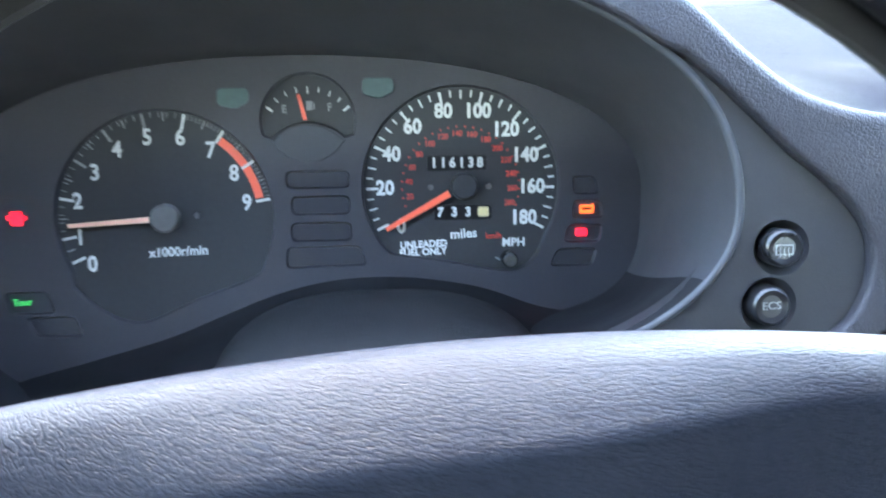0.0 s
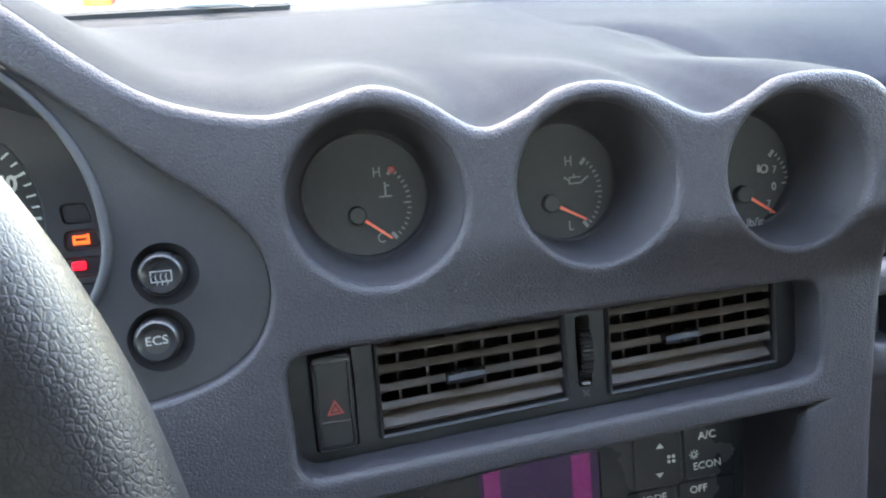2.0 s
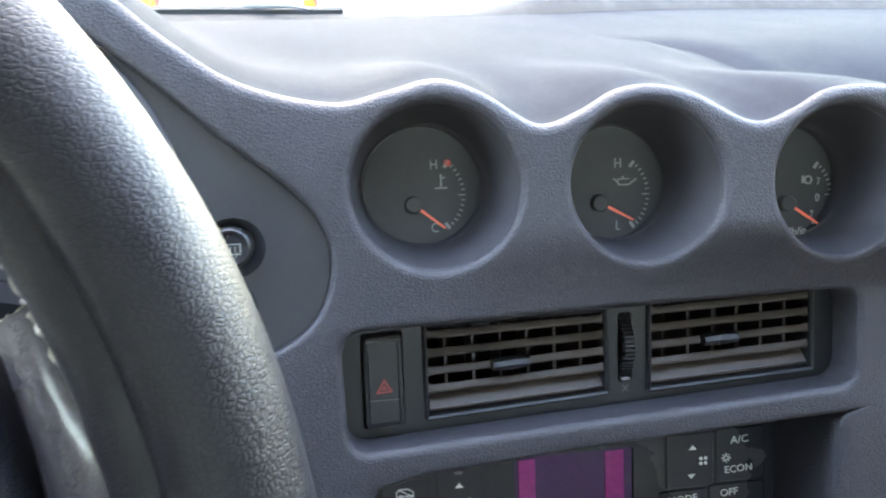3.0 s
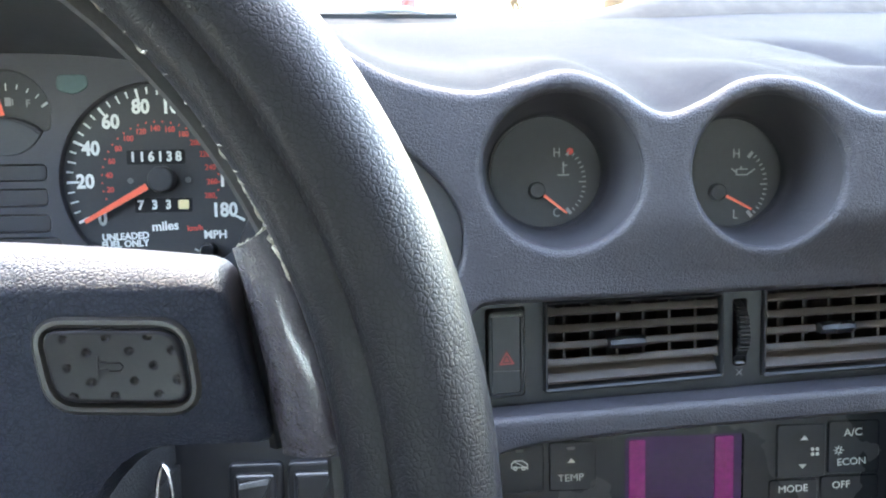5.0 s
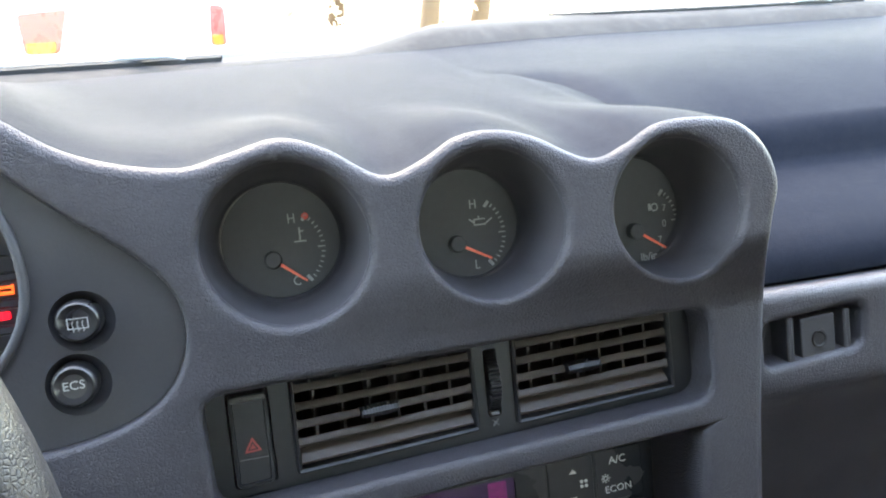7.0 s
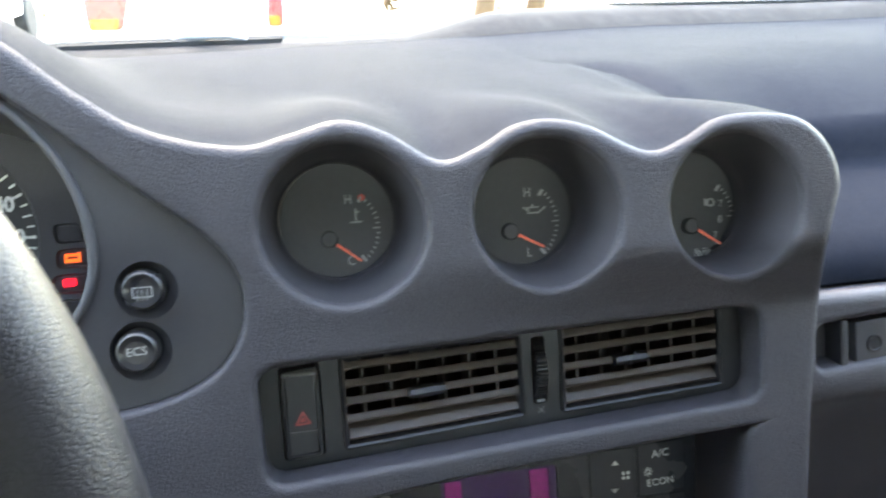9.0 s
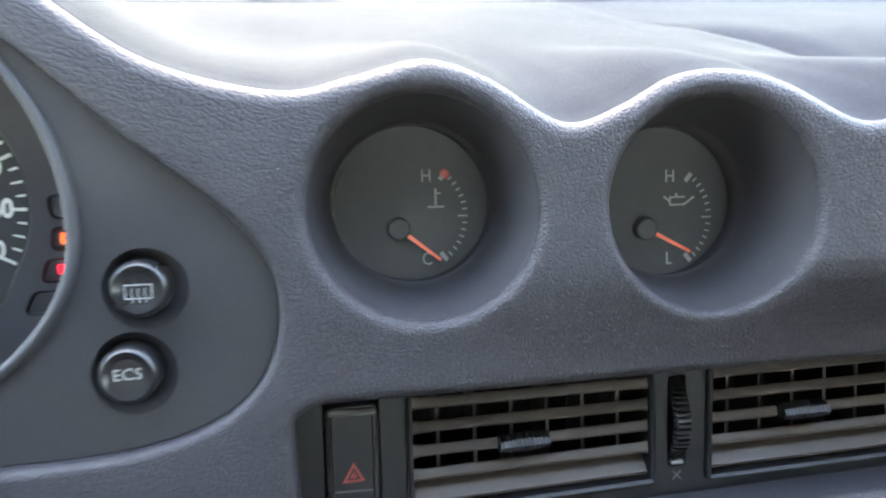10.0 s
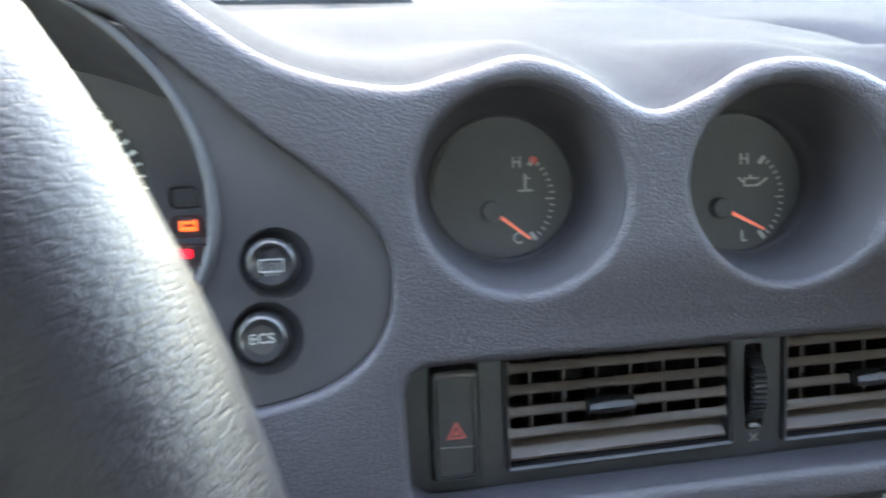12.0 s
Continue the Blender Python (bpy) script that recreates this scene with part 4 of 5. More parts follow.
for n, f in enumerate(frames):
    bm = bmesh.new()
    lp = rounded(f, 0.0022, 4)
    loft(bm, [at_w(lp, VW + 0.0001), at_w(inset(lp, 0.0002), VW + 0.0022), at_w(inset(lp, 0.0010), VW + 0.0028), at_w(inset(lp, 0.0020), VW + 0.0020), at_w(inset(lp, 0.0026), VW - 0.004), at_w(inset(lp, 0.0027), VW - 0.026)])
    vent = part("vent_frame", bm, DARK, vents)
    for i in range(6):
        s = 0.13 + i * 0.148
        a, b = quad_point(f, s, 0.03), quad_point(f, s, 0.97)
        bm = bmesh.new()
        loft(bm, [[(p.x - 0.0005, p.y, VW - 0.024), (p.x + 0.0005, p.y, VW - 0.024), (p.x + 0.0006, p.y, VW - 0.0055), (p.x - 0.0006, p.y, VW - 0.0055)] for p in (a, b)], cap0=True, cap1=True)
        part("vane", bm, VANE, vent)
    for i in range(4):
        t = 0.325 + i * 0.187
        bm = bmesh.new()
        loops = []
        for s in (0.025, 0.05, 0.95, 0.975):
            p = quad_point(f, s, t)
            e = 0.0007 if s in (0.025, 0.975) else 0.0
            loops.append([(p.x, p.y - 0.0022, VW - 0.0088), (p.x, p.y + 0.0006, VW - 0.0028), (p.x, p.y + 0.0012 + e, VW - 0.0010), (p.x, p.y + 0.0006 + e, VW - 0.0002), (p.x, p.y - 0.0016, VW + 0.0004), (p.x, p.y - 0.0025 - e, VW - 0.0003), (p.x, p.y - 0.0027 - e, VW - 0.0014), (p.x, p.y - 0.0044, VW - 0.0088)])
        loft(bm, loops, cap0=True, cap1=True)
        part("slat", bm, SLAT, vent)
    bm = bmesh.new()
    loops = []
    for s in (0.03, 0.97):
        p, q = quad_point(f, s, 0.10), quad_point(f, s, 0.285)
        loops.append([(q.x, q.y, VW - 0.0080), (p.x, p.y + 0.0012, VW - 0.0010), (p.x, p.y + 0.0002, VW - 0.0001), (p.x, p.y - 0.0010, VW - 0.0006), (p.x, p.y - 0.0012, VW - 0.0020), (q.x, q.y - 0.0012, VW - 0.0095)])
    loft(bm, loops, cap0=True, cap1=True)
    part("lower_flap", bm, SLAT, vent)
    # ribbed tab on the middle slat
    c = quad_point(f, 0.455 if n == 0 else 0.42, 0.500)
    bm = bmesh.new()
    loops = []
    for k in range(49):
        s = k / 48
        rib = 0.00055 * math.cos(k * math.pi / 2)
        hh = 0.0030 * (0.75 + 0.25 * math.sin(math.pi * s)) + rib
        x = c.x - 0.0088 + 0.0176 * s
        loops.append([(x, c.y + 0.05 * (x - c.x) + hh * math.sin(q), VW + 0.0015 + 0.0045 * math.cos(q)) for q in [j * math.pi / 4 for j in range(8)]])
    loft(bm, loops, cap0=True, cap1=True)
    part("vent_tab", bm, TAB, vent, "ribbed glossy black tab")
bm = bmesh.new()
loops = []
for k in range(89):
    a = math.pi * k / 88
    rib = 0.0008 * (1 if k % 4 < 2 else -1)
    y = 0.0215 - 0.0148 * math.cos(a)
    w = VW - 0.006 + (0.0125 + rib) * math.sin(a)
    loops.append([(0.3704, y, w - 0.002), (0.3711, y, w), (0.3735, y, w + 0.0003), (0.3759, y, w), (0.3766, y, w - 0.002)])
loft(bm, loops, closed=False)
part("thumbwheel", bm, TAB, vents, "ribbed black thumbwheel")
bm = bmesh.new()
tick(bm, 0.3735, 0.0015, 45, -0.0022, 0.0022, 0.0005, VW)
tick(bm, 0.3735, 0.0015, 135, -0.0022, 0.0022, 0.0005, VW)
slab(bm, box_loop(0.3712, 0.0056, 0.3758, 0.0072, 0.0006, 2), VW - 0.001, VW + 0.0012, 0.0005)
part("shut_mark", bm, HUBCAP, vents, smooth=False)
bm = bmesh.new()
hz = rounded([(0.2484, -0.0066), (0.2660, -0.0056), (0.2660, 0.0366), (0.2484, 0.0356)], 0.0036, 5)
loft(bm, [at_w(hz, VW - 0.01), at_w(hz, VW + 0.003), at_w(inset(hz, 0.0005), VW + 0.0040), at_w(inset(hz, 0.0018), VW + 0.0042), at_w(inset(hz, 0.0022), VW + 0.0034)], cap1=True)
hazard = part("hazard_switch", bm, DARK, vents, "black hazard switch with red triangle")
bm = bmesh.new()
tri = [(0.2535, 0.0095), (0.2612, 0.0099), (0.2574, 0.0165)]
c = Vector((0.2574, 0.0118))
small = [tuple(c + (Vector(p) - c) * 0.62) for p in tri]
tiny = [tuple(c + (Vector(p) - c) * 0.36) for p in tri]
loft(bm, [at_w(tri, VW + 0.0036), at_w(small, VW + 0.0036)])
loft(bm, [at_w(tiny, VW + 0.0035), at_w(tiny, VW + 0.0036)], cap1=True)
part("hazard_triangle", bm, HAZARD_RED, hazard, smooth=False)
bm = bmesh.new()
bar(bm, 0.2510, 0.0064, 0.2636, 0.0068, VW + 0.0034)
part("switch_line", bm, HUBCAP, hazard, smooth=False)
# Ridge in a paler plastic, which paints the highlight along it.
bm = bmesh.new()
slab(bm, box_loop(0.2494, 0.0328, 0.2651, 0.0352, 0.0009, 3), VW + 0.003, VW + 0.0058, 0.0011)
part("highlit_switch_ridge", bm, HUBCAP, hazard)

# ---- climate control ----
climate = thing("climate_control", "black glossy climate control panel with purple display", "climate control")
KW = -0.0425
bm = bmesh.new()
clim = rounded([(0.235, -0.15), (0.500, -0.15), (0.500, -0.0100), (0.246, -0.0215)], 0.008, 5)
disp = box_loop(0.3290, -0.100, 0.3940, -0.0385, 0.002, 3)
plate(bm, clim, [disp], KW)
loft(bm, [at_w(disp, KW), at_w(inset(disp, 0.0006), KW - 0.0015)])
part("panel", bm, GLOSS, climate)
bm = bmesh.new()
loft(bm, [at_w(disp, KW - 0.003), at_w(disp, KW - 0.0012)], cap1=True)
d = part("display", bm, LCD, climate, "dark purple display window")
bm = bmesh.new()
slab(bm, box_loop(0.3315, -0.098, 0.3405, -0.0405, 0.001, 2), KW - 0.0014, KW - 0.0008, 0.0002)
part("display_segment", bm, LCD_BAR, d)
bm = bmesh.new()
slab(bm, box_loop(0.3785, -0.098, 0.3890, -0.0400, 0.001, 2), KW - 0.0014, KW - 0.0008, 0.0002)
part("display_segment", bm, LCD_BAR, d)
for x0, y0, x1, y1 in ((0.2600, -0.066, 0.2850, -0.0400), (0.2880, -0.066, 0.3130, -0.0395), (0.4120, -0.064, 0.4390, -0.0345), (0.4405, -0.0628, 0.4690, -0.0335), (0.4080, -0.0790, 0.4350, -0.0652), (0.4365, -0.0775, 0.4690, -0.0640)):
    bm = bmesh.new()
    slab(bm, box_loop(x0, y0, x1, y1, 0.002, 3), KW - 0.001, KW + 0.0012, 0.0006)
    part("push_button", bm, GLOSS, climate)
KT = KW + 0.0012
lettering("lettering", [("A/C", 0.4540, -0.0400, KT, 0.0060, 2, 1.05), ("ECON", 0.4535, -0.0562, KT, 0.0056, 2, 1.05), ("OFF", 0.4480, -0.0690, KT, 0.0056, 2, 1.05), ("MODE", 0.4212, -0.0702, KT, 0.0056, 2, 1.05), ("TEMP", 0.2995, -0.0590, KT, 0.0056, 2, 1.05)], WHITE, climate)
for x, y, up in ((0.4270, -0.0420, 1), (0.4262, -0.0578, -1), (0.2998, -0.0495, 1)):
    bm = bmesh.new()
    lp = [(x - 0.0022, y - 0.0012 * up), (x + 0.0022, y - 0.0012 * up), (x, y + 0.0014 * up)]
    loft(bm, [at_w(lp, KT), at_w(lp, KT + 0.0003)], cap1=True)
    part("arrow", bm, WHITE, climate, smooth=False)
bm = bmesh.new()
for a in (45, 135, 225, 315):
    x, y = 0.4330 + 0.0019 * math.cos(radians(a)), -0.0498 + 0.0019 * math.sin(radians(a))
    blade = circle(x, y, 0.0010, 12)
    loft(bm, [at_w(blade, KT), at_w(blade, KT + 0.0003)], cap1=True)
part("fan_symbol", bm, WHITE, climate, smooth=False)
bm = bmesh.new()
ring(bm, (0.4462, -0.0496), 0.0010, 0.0015, KT, KT + 0.0003, 16)
for a in range(0, 360, 45):
    tick(bm, 0.4462, -0.0496, a, 0.0018, 0.0027, 0.0005, KT)
part("snow_symbol", bm, WHITE, climate, smooth=False)
bm = bmesh.new()
x, y = 0.2720, -0.0510
for q in ((-0.0045, -0.0015, 0.0045, -0.0009), (-0.0045, -0.0009, -0.0039, 0.0012), (0.0039, -0.0009, 0.0045, 0.0008), (-0.0020, 0.0022, 0.0015, 0.0028)):
    bar(bm, x + q[0], y + q[1], x + q[2], y + q[3], KT)
tick(bm, x - 0.0042, y + 0.001, 35, 0, 0.0030, 0.0006, KT)
tick(bm, x + 0.0042, y + 0.0006, 145, 0, 0.0032, 0.0006, KT)
ring(bm, (x - 0.0022, y - 0.0016), 0.0006, 0.0012, KT, KT + 0.0003, 12)
ring(bm, (x + 0.0022, y - 0.0016), 0.0006, 0.0012, KT, KT + 0.0003, 12)
tick(bm, x + 0.001, y, 150, -0.0042, 0.0052, 0.0005, KT)
part("recirculation_symbol", bm, WHITE, climate, smooth=False)
for x, y in ((0.2722, -0.0432), (0.2995, -0.0428)):
    bm = bmesh.new()
    slab(bm, box_loop(x - 0.0022, y - 0.0008, x + 0.0022, y + 0.0008, 0.0006, 2), KT - 0.0003, KT + 0.0005, 0.0003)
    part("indicator", bm, HUBCAP, climate)
bm = bmesh.new()
tube(bm, [(0.462 + 0.048 * k / 11, -0.0815 + 0.0035 * math.sin(k / 11 * 2.2), FACE_W - 0.004 + 0.006 * k / 11) for k in range(12)], 0.0012, 8)
part("trim_strip", bm, CHROME, climate, "thin pale trim line at the stack's edge")

# ---- lower switches seen under the wheel hub ----
bm = bmesh.new()
slab(bm, rounded([(0.040, -0.15), (0.195, -0.15), (0.195, -0.012), (0.040, -0.012)], 0.008, 5), FACE_W - 0.004, FACE_W + 0.002, 0.0015)
part("lower_panel", bm, DARK, dashboard, "black plastic panel below the instruments")


def lower_switch(u, marked):
    s = thing("lower_switch", "black rocker switch with a pale marking" if marked else "plain black rocker switch below the instruments", "switch", group="lower switches")
    bm = bmesh.new()
    slab(bm, box_loop(u, -0.075, u + 0.024, -0.024, 0.003, 3), FACE_W, FACE_W + 0.006, 0.0015)
    housing = part("housing", bm, DARK, s)
    bm = bmesh.new()
    slab(bm, box_loop(u + 0.003, -0.070, u + 0.021, -0.028, 0.002, 3), FACE_W + 0.005, FACE_W + 0.009, 0.002)
    part("rocker", bm, BUTTON, s)
    if marked:
        bm = bmesh.new()
        slab(bm, rounded([(u + 0.005, -0.0345), (u + 0.018, -0.0325), (u + 0.018, -0.0298), (u + 0.005, -0.0318)], 0.0006, 2), FACE_W + 0.0085, FACE_W + 0.0094, 0.0002)
        part("marking", bm, HUBCAP, s)


lower_switch(0.1330, True)
lower_switch(0.1590, False)
key = thing("ignition_key_ring", "bright metal ring at the column", "key ring")
bm = bmesh.new()
tube(bm, [(0.1140 + 0.0034 * math.cos(a), -0.0350 + 0.022 * math.sin(a), 0.045) for a in [k * math.pi / 12 for k in range(24)] + [0.001]], 0.0010, 8)
part("ring", bm, CHROME, key)

# ---- steering wheel ----
TILT_W = radians(4.87)
WHEEL = DASH @ Matrix.Translation((0.0362, 0.0206, 0.191)) @ Matrix.Rotation(TILT_W, 4, "X").inverted()
wheel = thing("steering_wheel", "dark leather steering wheel with worn torn seam and padded hub", "steering wheel", WHEEL)
RW, RT = 0.1795, 0.0168
bm = bmesh.new()
loops = []
for i in range(160):
    a = 2 * math.pi * i / 160
    d = Vector((math.cos(a), math.sin(a), 0))
    lp = []
    for k in range(48):
        b = 2 * math.pi * k / 48
        cr, cs = math.cos(b), math.sin(b)
        groove = 0.0034 * math.exp(-((b - 2.05) / 0.17) ** 2)
        lobe = 0.0012 * math.exp(-((b - 2.75) / 0.35) ** 2)
        r = RT * (1.0 + 0.04 * cs) - groove + lobe
        lp.append(d * (RW + r * cr) + Vector((0, 0, r * 1.06 * cs)))
    loops.append(lp)
loops.append(loops[0])
loft(bm, loops)
rim = part("rim", bm, LEATHER, wheel, "black pebbled leather rim")
bm = bmesh.new()
loops = []
for i in range(129):
    a = 2 * math.pi * i / 128
    d = Vector((math.cos(a), math.sin(a), 0))
    loops.append([d * r + Vector((0, 0, s)) for r, s in ((0.1720, -0.0120), (0.1620, -0.0090), (0.1585, -0.0088), (0.1575, -0.0098), (0.1580, -0.0115), (0.1640, -0.0150), (0.1760, -0.0165))])
loft(bm, loops)
part("rim_back_cover", bm, PANEL, wheel, "dark plastic back edge of the rim")
# inner seam: wrinkles in a paler colour as if lit, torn beside the spoke
def rim_point(a, b, lift=0.0):
    """On the rim's skin: a round the wheel, b round the section."""
    r = RT * (1.0 + 0.04 * math.sin(b)) - 0.0034 * math.exp(-((b - 2.05) / 0.17) ** 2) + 0.0012 * math.exp(-((b - 2.75) / 0.35) ** 2) + lift
    d = Vector((math.cos(a), math.sin(a), 0))
    return d * (RW + r * math.cos(b)) + Vector((0, 0, r * 1.06 * math.sin(b)))


rng = random.Random(5)
for i in range(20):
    a = radians(21.5 + i * 2.15 + rng.uniform(-0.25, 0.25))
    b0 = 2.78 + rng.uniform(-0.06, 0.06)
    half_len = rng.uniform(0.07, 0.13)
    bm = bmesh.new()
    tube(bm, [rim_point(a + s * 0.006, b0 + s * half_len, 0.00035 * (1 - s * s) - 0.0002) for s in (-1, -0.5, 0, 0.5, 1)], [0.0001, 0.00025, 0.0003, 0.00025, 0.0001], 6)
    part("seam_wrinkle", bm, LIT_WRINKLE, rim)
for i in range(26):
    a = radians(rng.uniform(20, 29)) if i > 8 else radians(rng.uniform(29, 60))
    b0 = rng.uniform(2.75, 3.1)
    n1, n2 = rng.uniform(0.006, 0.016), rng.uniform(-0.07, 0.07)
    wd = rng.uniform(0.0002, 0.0005)
    bm = bmesh.new()
    tube(bm, [rim_point(a - n1, b0 - n2, -0.0001), rim_point(a - n1 * 0.3, b0, wd * 0.6), rim_point(a + n1 * 0.4, b0 + n2, wd * rng.uniform(0, 1.5)), rim_point(a + n1, b0 + n2, 0)], [wd * 0.3, wd, wd * 0.8, wd * 0.2], 6)
    part("torn_flake", bm, FOAM, rim)

# hub pad
def hub_top(p):
    return 0.0682 + 0.0583 * p - 0.692 * p * p if p > -0.10 else 0.0554 + 0.15 * (p + 0.10)


def hub_low(p):
    return 0.0200 - 0.085 * smooth01((0.112 - abs(p)) / 0.07)


bm = bmesh.new()
loops = []
N_P = 72
for i in range(N_P + 1):
    p = 0.1345 * math.sin(math.pi * (i / N_P - 0.5))
    e = math.sqrt(max(0.0, 1 - max(0.0, (abs(p) - 0.1310) / 0.0035) ** 2))
    top, low_q = hub_top(p) - 0.004 * (1 - e), hub_low(p) + 0.003 * (1 - e)
    bulge = 0.009 * (1 - smooth01((abs(p) - 0.02) / 0.065))
    f = (0.0010 + bulge) - 0.0035 * (1 - e)
    d = min(max(0.0205 - 0.105 * max(p - 0.02, 0) + 0.04 * max(0.02 - p, 0), 0.0085), 0.024)
    lp = [(top - 0.014, -0.034), (top - 0.004, -0.028), (top - 0.0006, -0.021), (top, -0.0145), (top - 0.0010, -0.0095), (top - 0.22 * d, -0.0062 + f * 0.35), (top - 0.48 * d, -0.0028 + f * 0.6), (top - 0.72 * d, -0.0006 + f * 0.85), (top - 0.86 * d, 0.0000 + f),
          (top - 0.95 * d, f), (top - d, f), (top - 1.08 * d, f), (top - 1.25 * d, f), (top * 0.4 + low_q * 0.6, f), (low_q + 0.008, f - 0.001), (low_q + 0.002, f - 0.005), (low_q, -0.014), (low_q + 0.006, -0.032)]
    loops.append([(p + 0.26 * (0.0625 - y) * p / 0.1345, y, z) for y, z in lp])
loft(bm, loops, cap0=True, cap1=True)
hub = part("hub_pad", bm, PAD, wheel, "padded grained vinyl hub")


def horn_button(sign):
    f = [(0.1005, 0.0331), (0.1294, 0.0318), (0.1268, 0.0485), (0.0970, 0.0494)]
    if sign < 0:
        f = [(-x, y) for x, y in f][::-1]
    lp = rounded(f, 0.0052, 6)
    bm = bmesh.new()
    loft(bm, [at_w(inset(lp, -0.0026), -0.001), at_w(inset(lp, -0.0024), 0.0012), at_w(inset(lp, -0.0016), 0.0021), at_w(inset(lp, -0.0007), 0.0020), at_w(inset(lp, 0.0000), 0.0010), at_w(inset(lp, 0.0003), -0.002)])
    part("horn_surround", bm, SURROUND, hub, "taupe plastic surround")
    bm = bmesh.new()
    top = inset(lp, 0.0014)
    loft(bm, [at_w(inset(lp, 0.0003), -0.002), at_w(inset(lp, 0.0003), 0.0016), at_w(inset(lp, 0.0006), 0.0023), at_w(inset(lp, 0.0011), 0.0026), at_w(top, 0.0026)])
    pits = []
    for ys, xs in ((0.0470, (0.1026, 0.1115, 0.1203)), (0.0440, (0.0986, 0.1075, 0.1164, 0.1253)), (0.0408, (0.1034, 0.1215)), (0.0376, (0.0995, 0.1084, 0.1174, 0.1264)), (0.0346, (0.1046, 0.1133, 0.1225))):
        pits += [(x * sign, ys) for x in xs]
    edge = []
    for i, p in enumerate(top):
        a, b = Vector(top[i - 1]), Vector(p)
        steps = max(1, round((b - a).length / 0.0005))
        edge += [a.lerp(b, (k + 1) / steps) for k in range(steps)]
    mid = sum(edge, Vector((0, 0))) / len(edge)
    sheet = []
    for k in range(45):
        s = 1 - 0.985 * k / 44
        lp = []
        for p in edge:
            q = mid + (p - mid) * s
            near = min((q - Vector(c)).length for c in pits)
            lp.append((q.x, q.y, 0.0026 - 0.0006 * smooth01((0.0010 - near) / 0.0006)))
        sheet.append(lp)
    loft(bm, sheet, cap1=True)
    part("horn_button", bm, HORN, hub, "smooth dark horn button with small pits")
    bm = bmesh.new()
    x, y = 0.1125 * sign, 0.0410
    bell = [(-0.0026, 0.0009), (0.0004, 0.0005), (0.0020, 0.0005), (0.0027, -0.0003), (0.0020, -0.0012), (0.0, -0.0012), (-0.0006, -0.0006), (-0.0026, -0.0010)]
    tube(bm, [(x + px, y + py, 0.0027) for px, py in bell], 0.00018, 6)
    tube(bm, [(x - 0.0026, y - 0.0021, 0.0027), (x - 0.0026, y, 0.0027), (x - 0.0026, y + 0.0021, 0.0027)], 0.0002, 6)
    part("horn_symbol", bm, HORN, hub)


horn_button(1)
horn_button(-1)

# leather covered spokes between hub and rim
for sg in (1, -1):
    bm = bmesh.new()
    loops = []
    for k in range(19):
        t = k / 18
        q = 0.0655 - 0.047 * t
        inner = 0.1378 + 0.0095 * t + 0.0012 * math.sin(math.pi * t)
        outer_p = 0.1480 + 0.0135 * t ** 0.75
        up = 0.0055 * (1 - t) ** 4
        loops.append([(sg * (inner + (outer_p - inner) * s), q + up * s ** 1.5, -0.0035 + 0.0058 * math.sin(math.pi * (0.10 + 0.62 * s)) - 0.004 * t * t * t) for s in [j / 12 for j in range(13)]])
    back = [[(x, y, z - 0.016) for x, y, z in lp[::-1]] for lp in loops]
    loft(bm, [a + b for a, b in zip(loops, back)], cap0=True, cap1=True)
    sp = part("spoke", bm, SPOKE, wheel, "shiny creased leather spoke cover with torn upper edge")
    bm = bmesh.new()
    loft(bm, [[(sg * (x + dx), q, z) for x, q in ((0.1372, 0.0640), (0.1384, 0.0560), (0.1400, 0.0478), (0.1424, 0.0350), (0.1440, 0.0190))] for dx, z in ((-0.0030, -0.030), (-0.0005, -0.0105), (0.0012, -0.0090), (0.0030, -0.0105), (0.0050, -0.030))], closed=False)
    part("spoke_core", bm, DARK, wheel, "black plastic spoke core in the gap")
    bm = bmesh.new()
    rng = random.Random(11)
    for k in range(26):
        s = k / 25
        x = 0.1392 + (0.1475 - 0.1392) * s
        y = 0.0656 + 0.0052 * s ** 1.5 + rng.uniform(-0.0003, 0.0004)
        c = Vector((sg * x, y, -0.0022 + 0.004 * math.sin(math.pi * (0.1 + 0.62 * s))))
        tube(bm, [c + Vector((-0.0006, 0, -0.001)), c + Vector((0, 0.0003, 0.0002)), c + Vector((0.0006, 0.0001, -0.0008))], [0.0002, rng.uniform(0.0002, 0.0005), 0.0002], 6)
    part("torn_edge", bm, FOAM, sp, "pale frayed edge")

# ---- windscreen, wipers and cabin ----
def glass_material(name, tint):
    m = bpy.data.materials.new(name)
    m.use_nodes = True
    nt = m.node_tree
    nt.nodes.remove(nt.nodes["Principled BSDF"])
    tr, gl, mx, fr = (nt.nodes.new(n) for n in ("ShaderNodeBsdfTransparent", "ShaderNodeBsdfGlossy", "ShaderNodeMixShader", "ShaderNodeRGB"))
    tr.inputs[0].default_value = (*tint, 1)
    gl.inputs["Roughness"].default_value = 0.03
    nt.nodes.remove(fr)
    mx.inputs[0].default_value = 0.05
    nt.links.new(tr.outputs[0], mx.inputs[1])
    nt.links.new(gl.outputs[0], mx.inputs[2])
    nt.links.new(mx.outputs[0], nt.nodes["Material Output"].inputs[0])
    return m


GLASS = glass_material("windscreen_glass", (0.62, 0.66, 0.66))
REAR_GLASS = glass_material("tinted_rear_glass", (0.5, 0.54, 0.55))
# Unseen lining and trim, made pale to bounce fill onto the fascia.
HEADLINER = material("headliner_cloth", (0.60, 0.56, 0.51), 0.95, bump=0.3, scale=200)
TRIM = material("cabin_trim", (0.22, 0.205, 0.19), 0.8, bump=0.3, scale=80)
CARPET = material("cabin_carpet", (0.06, 0.06, 0.062), 0.95, bump=0.5, scale=150)

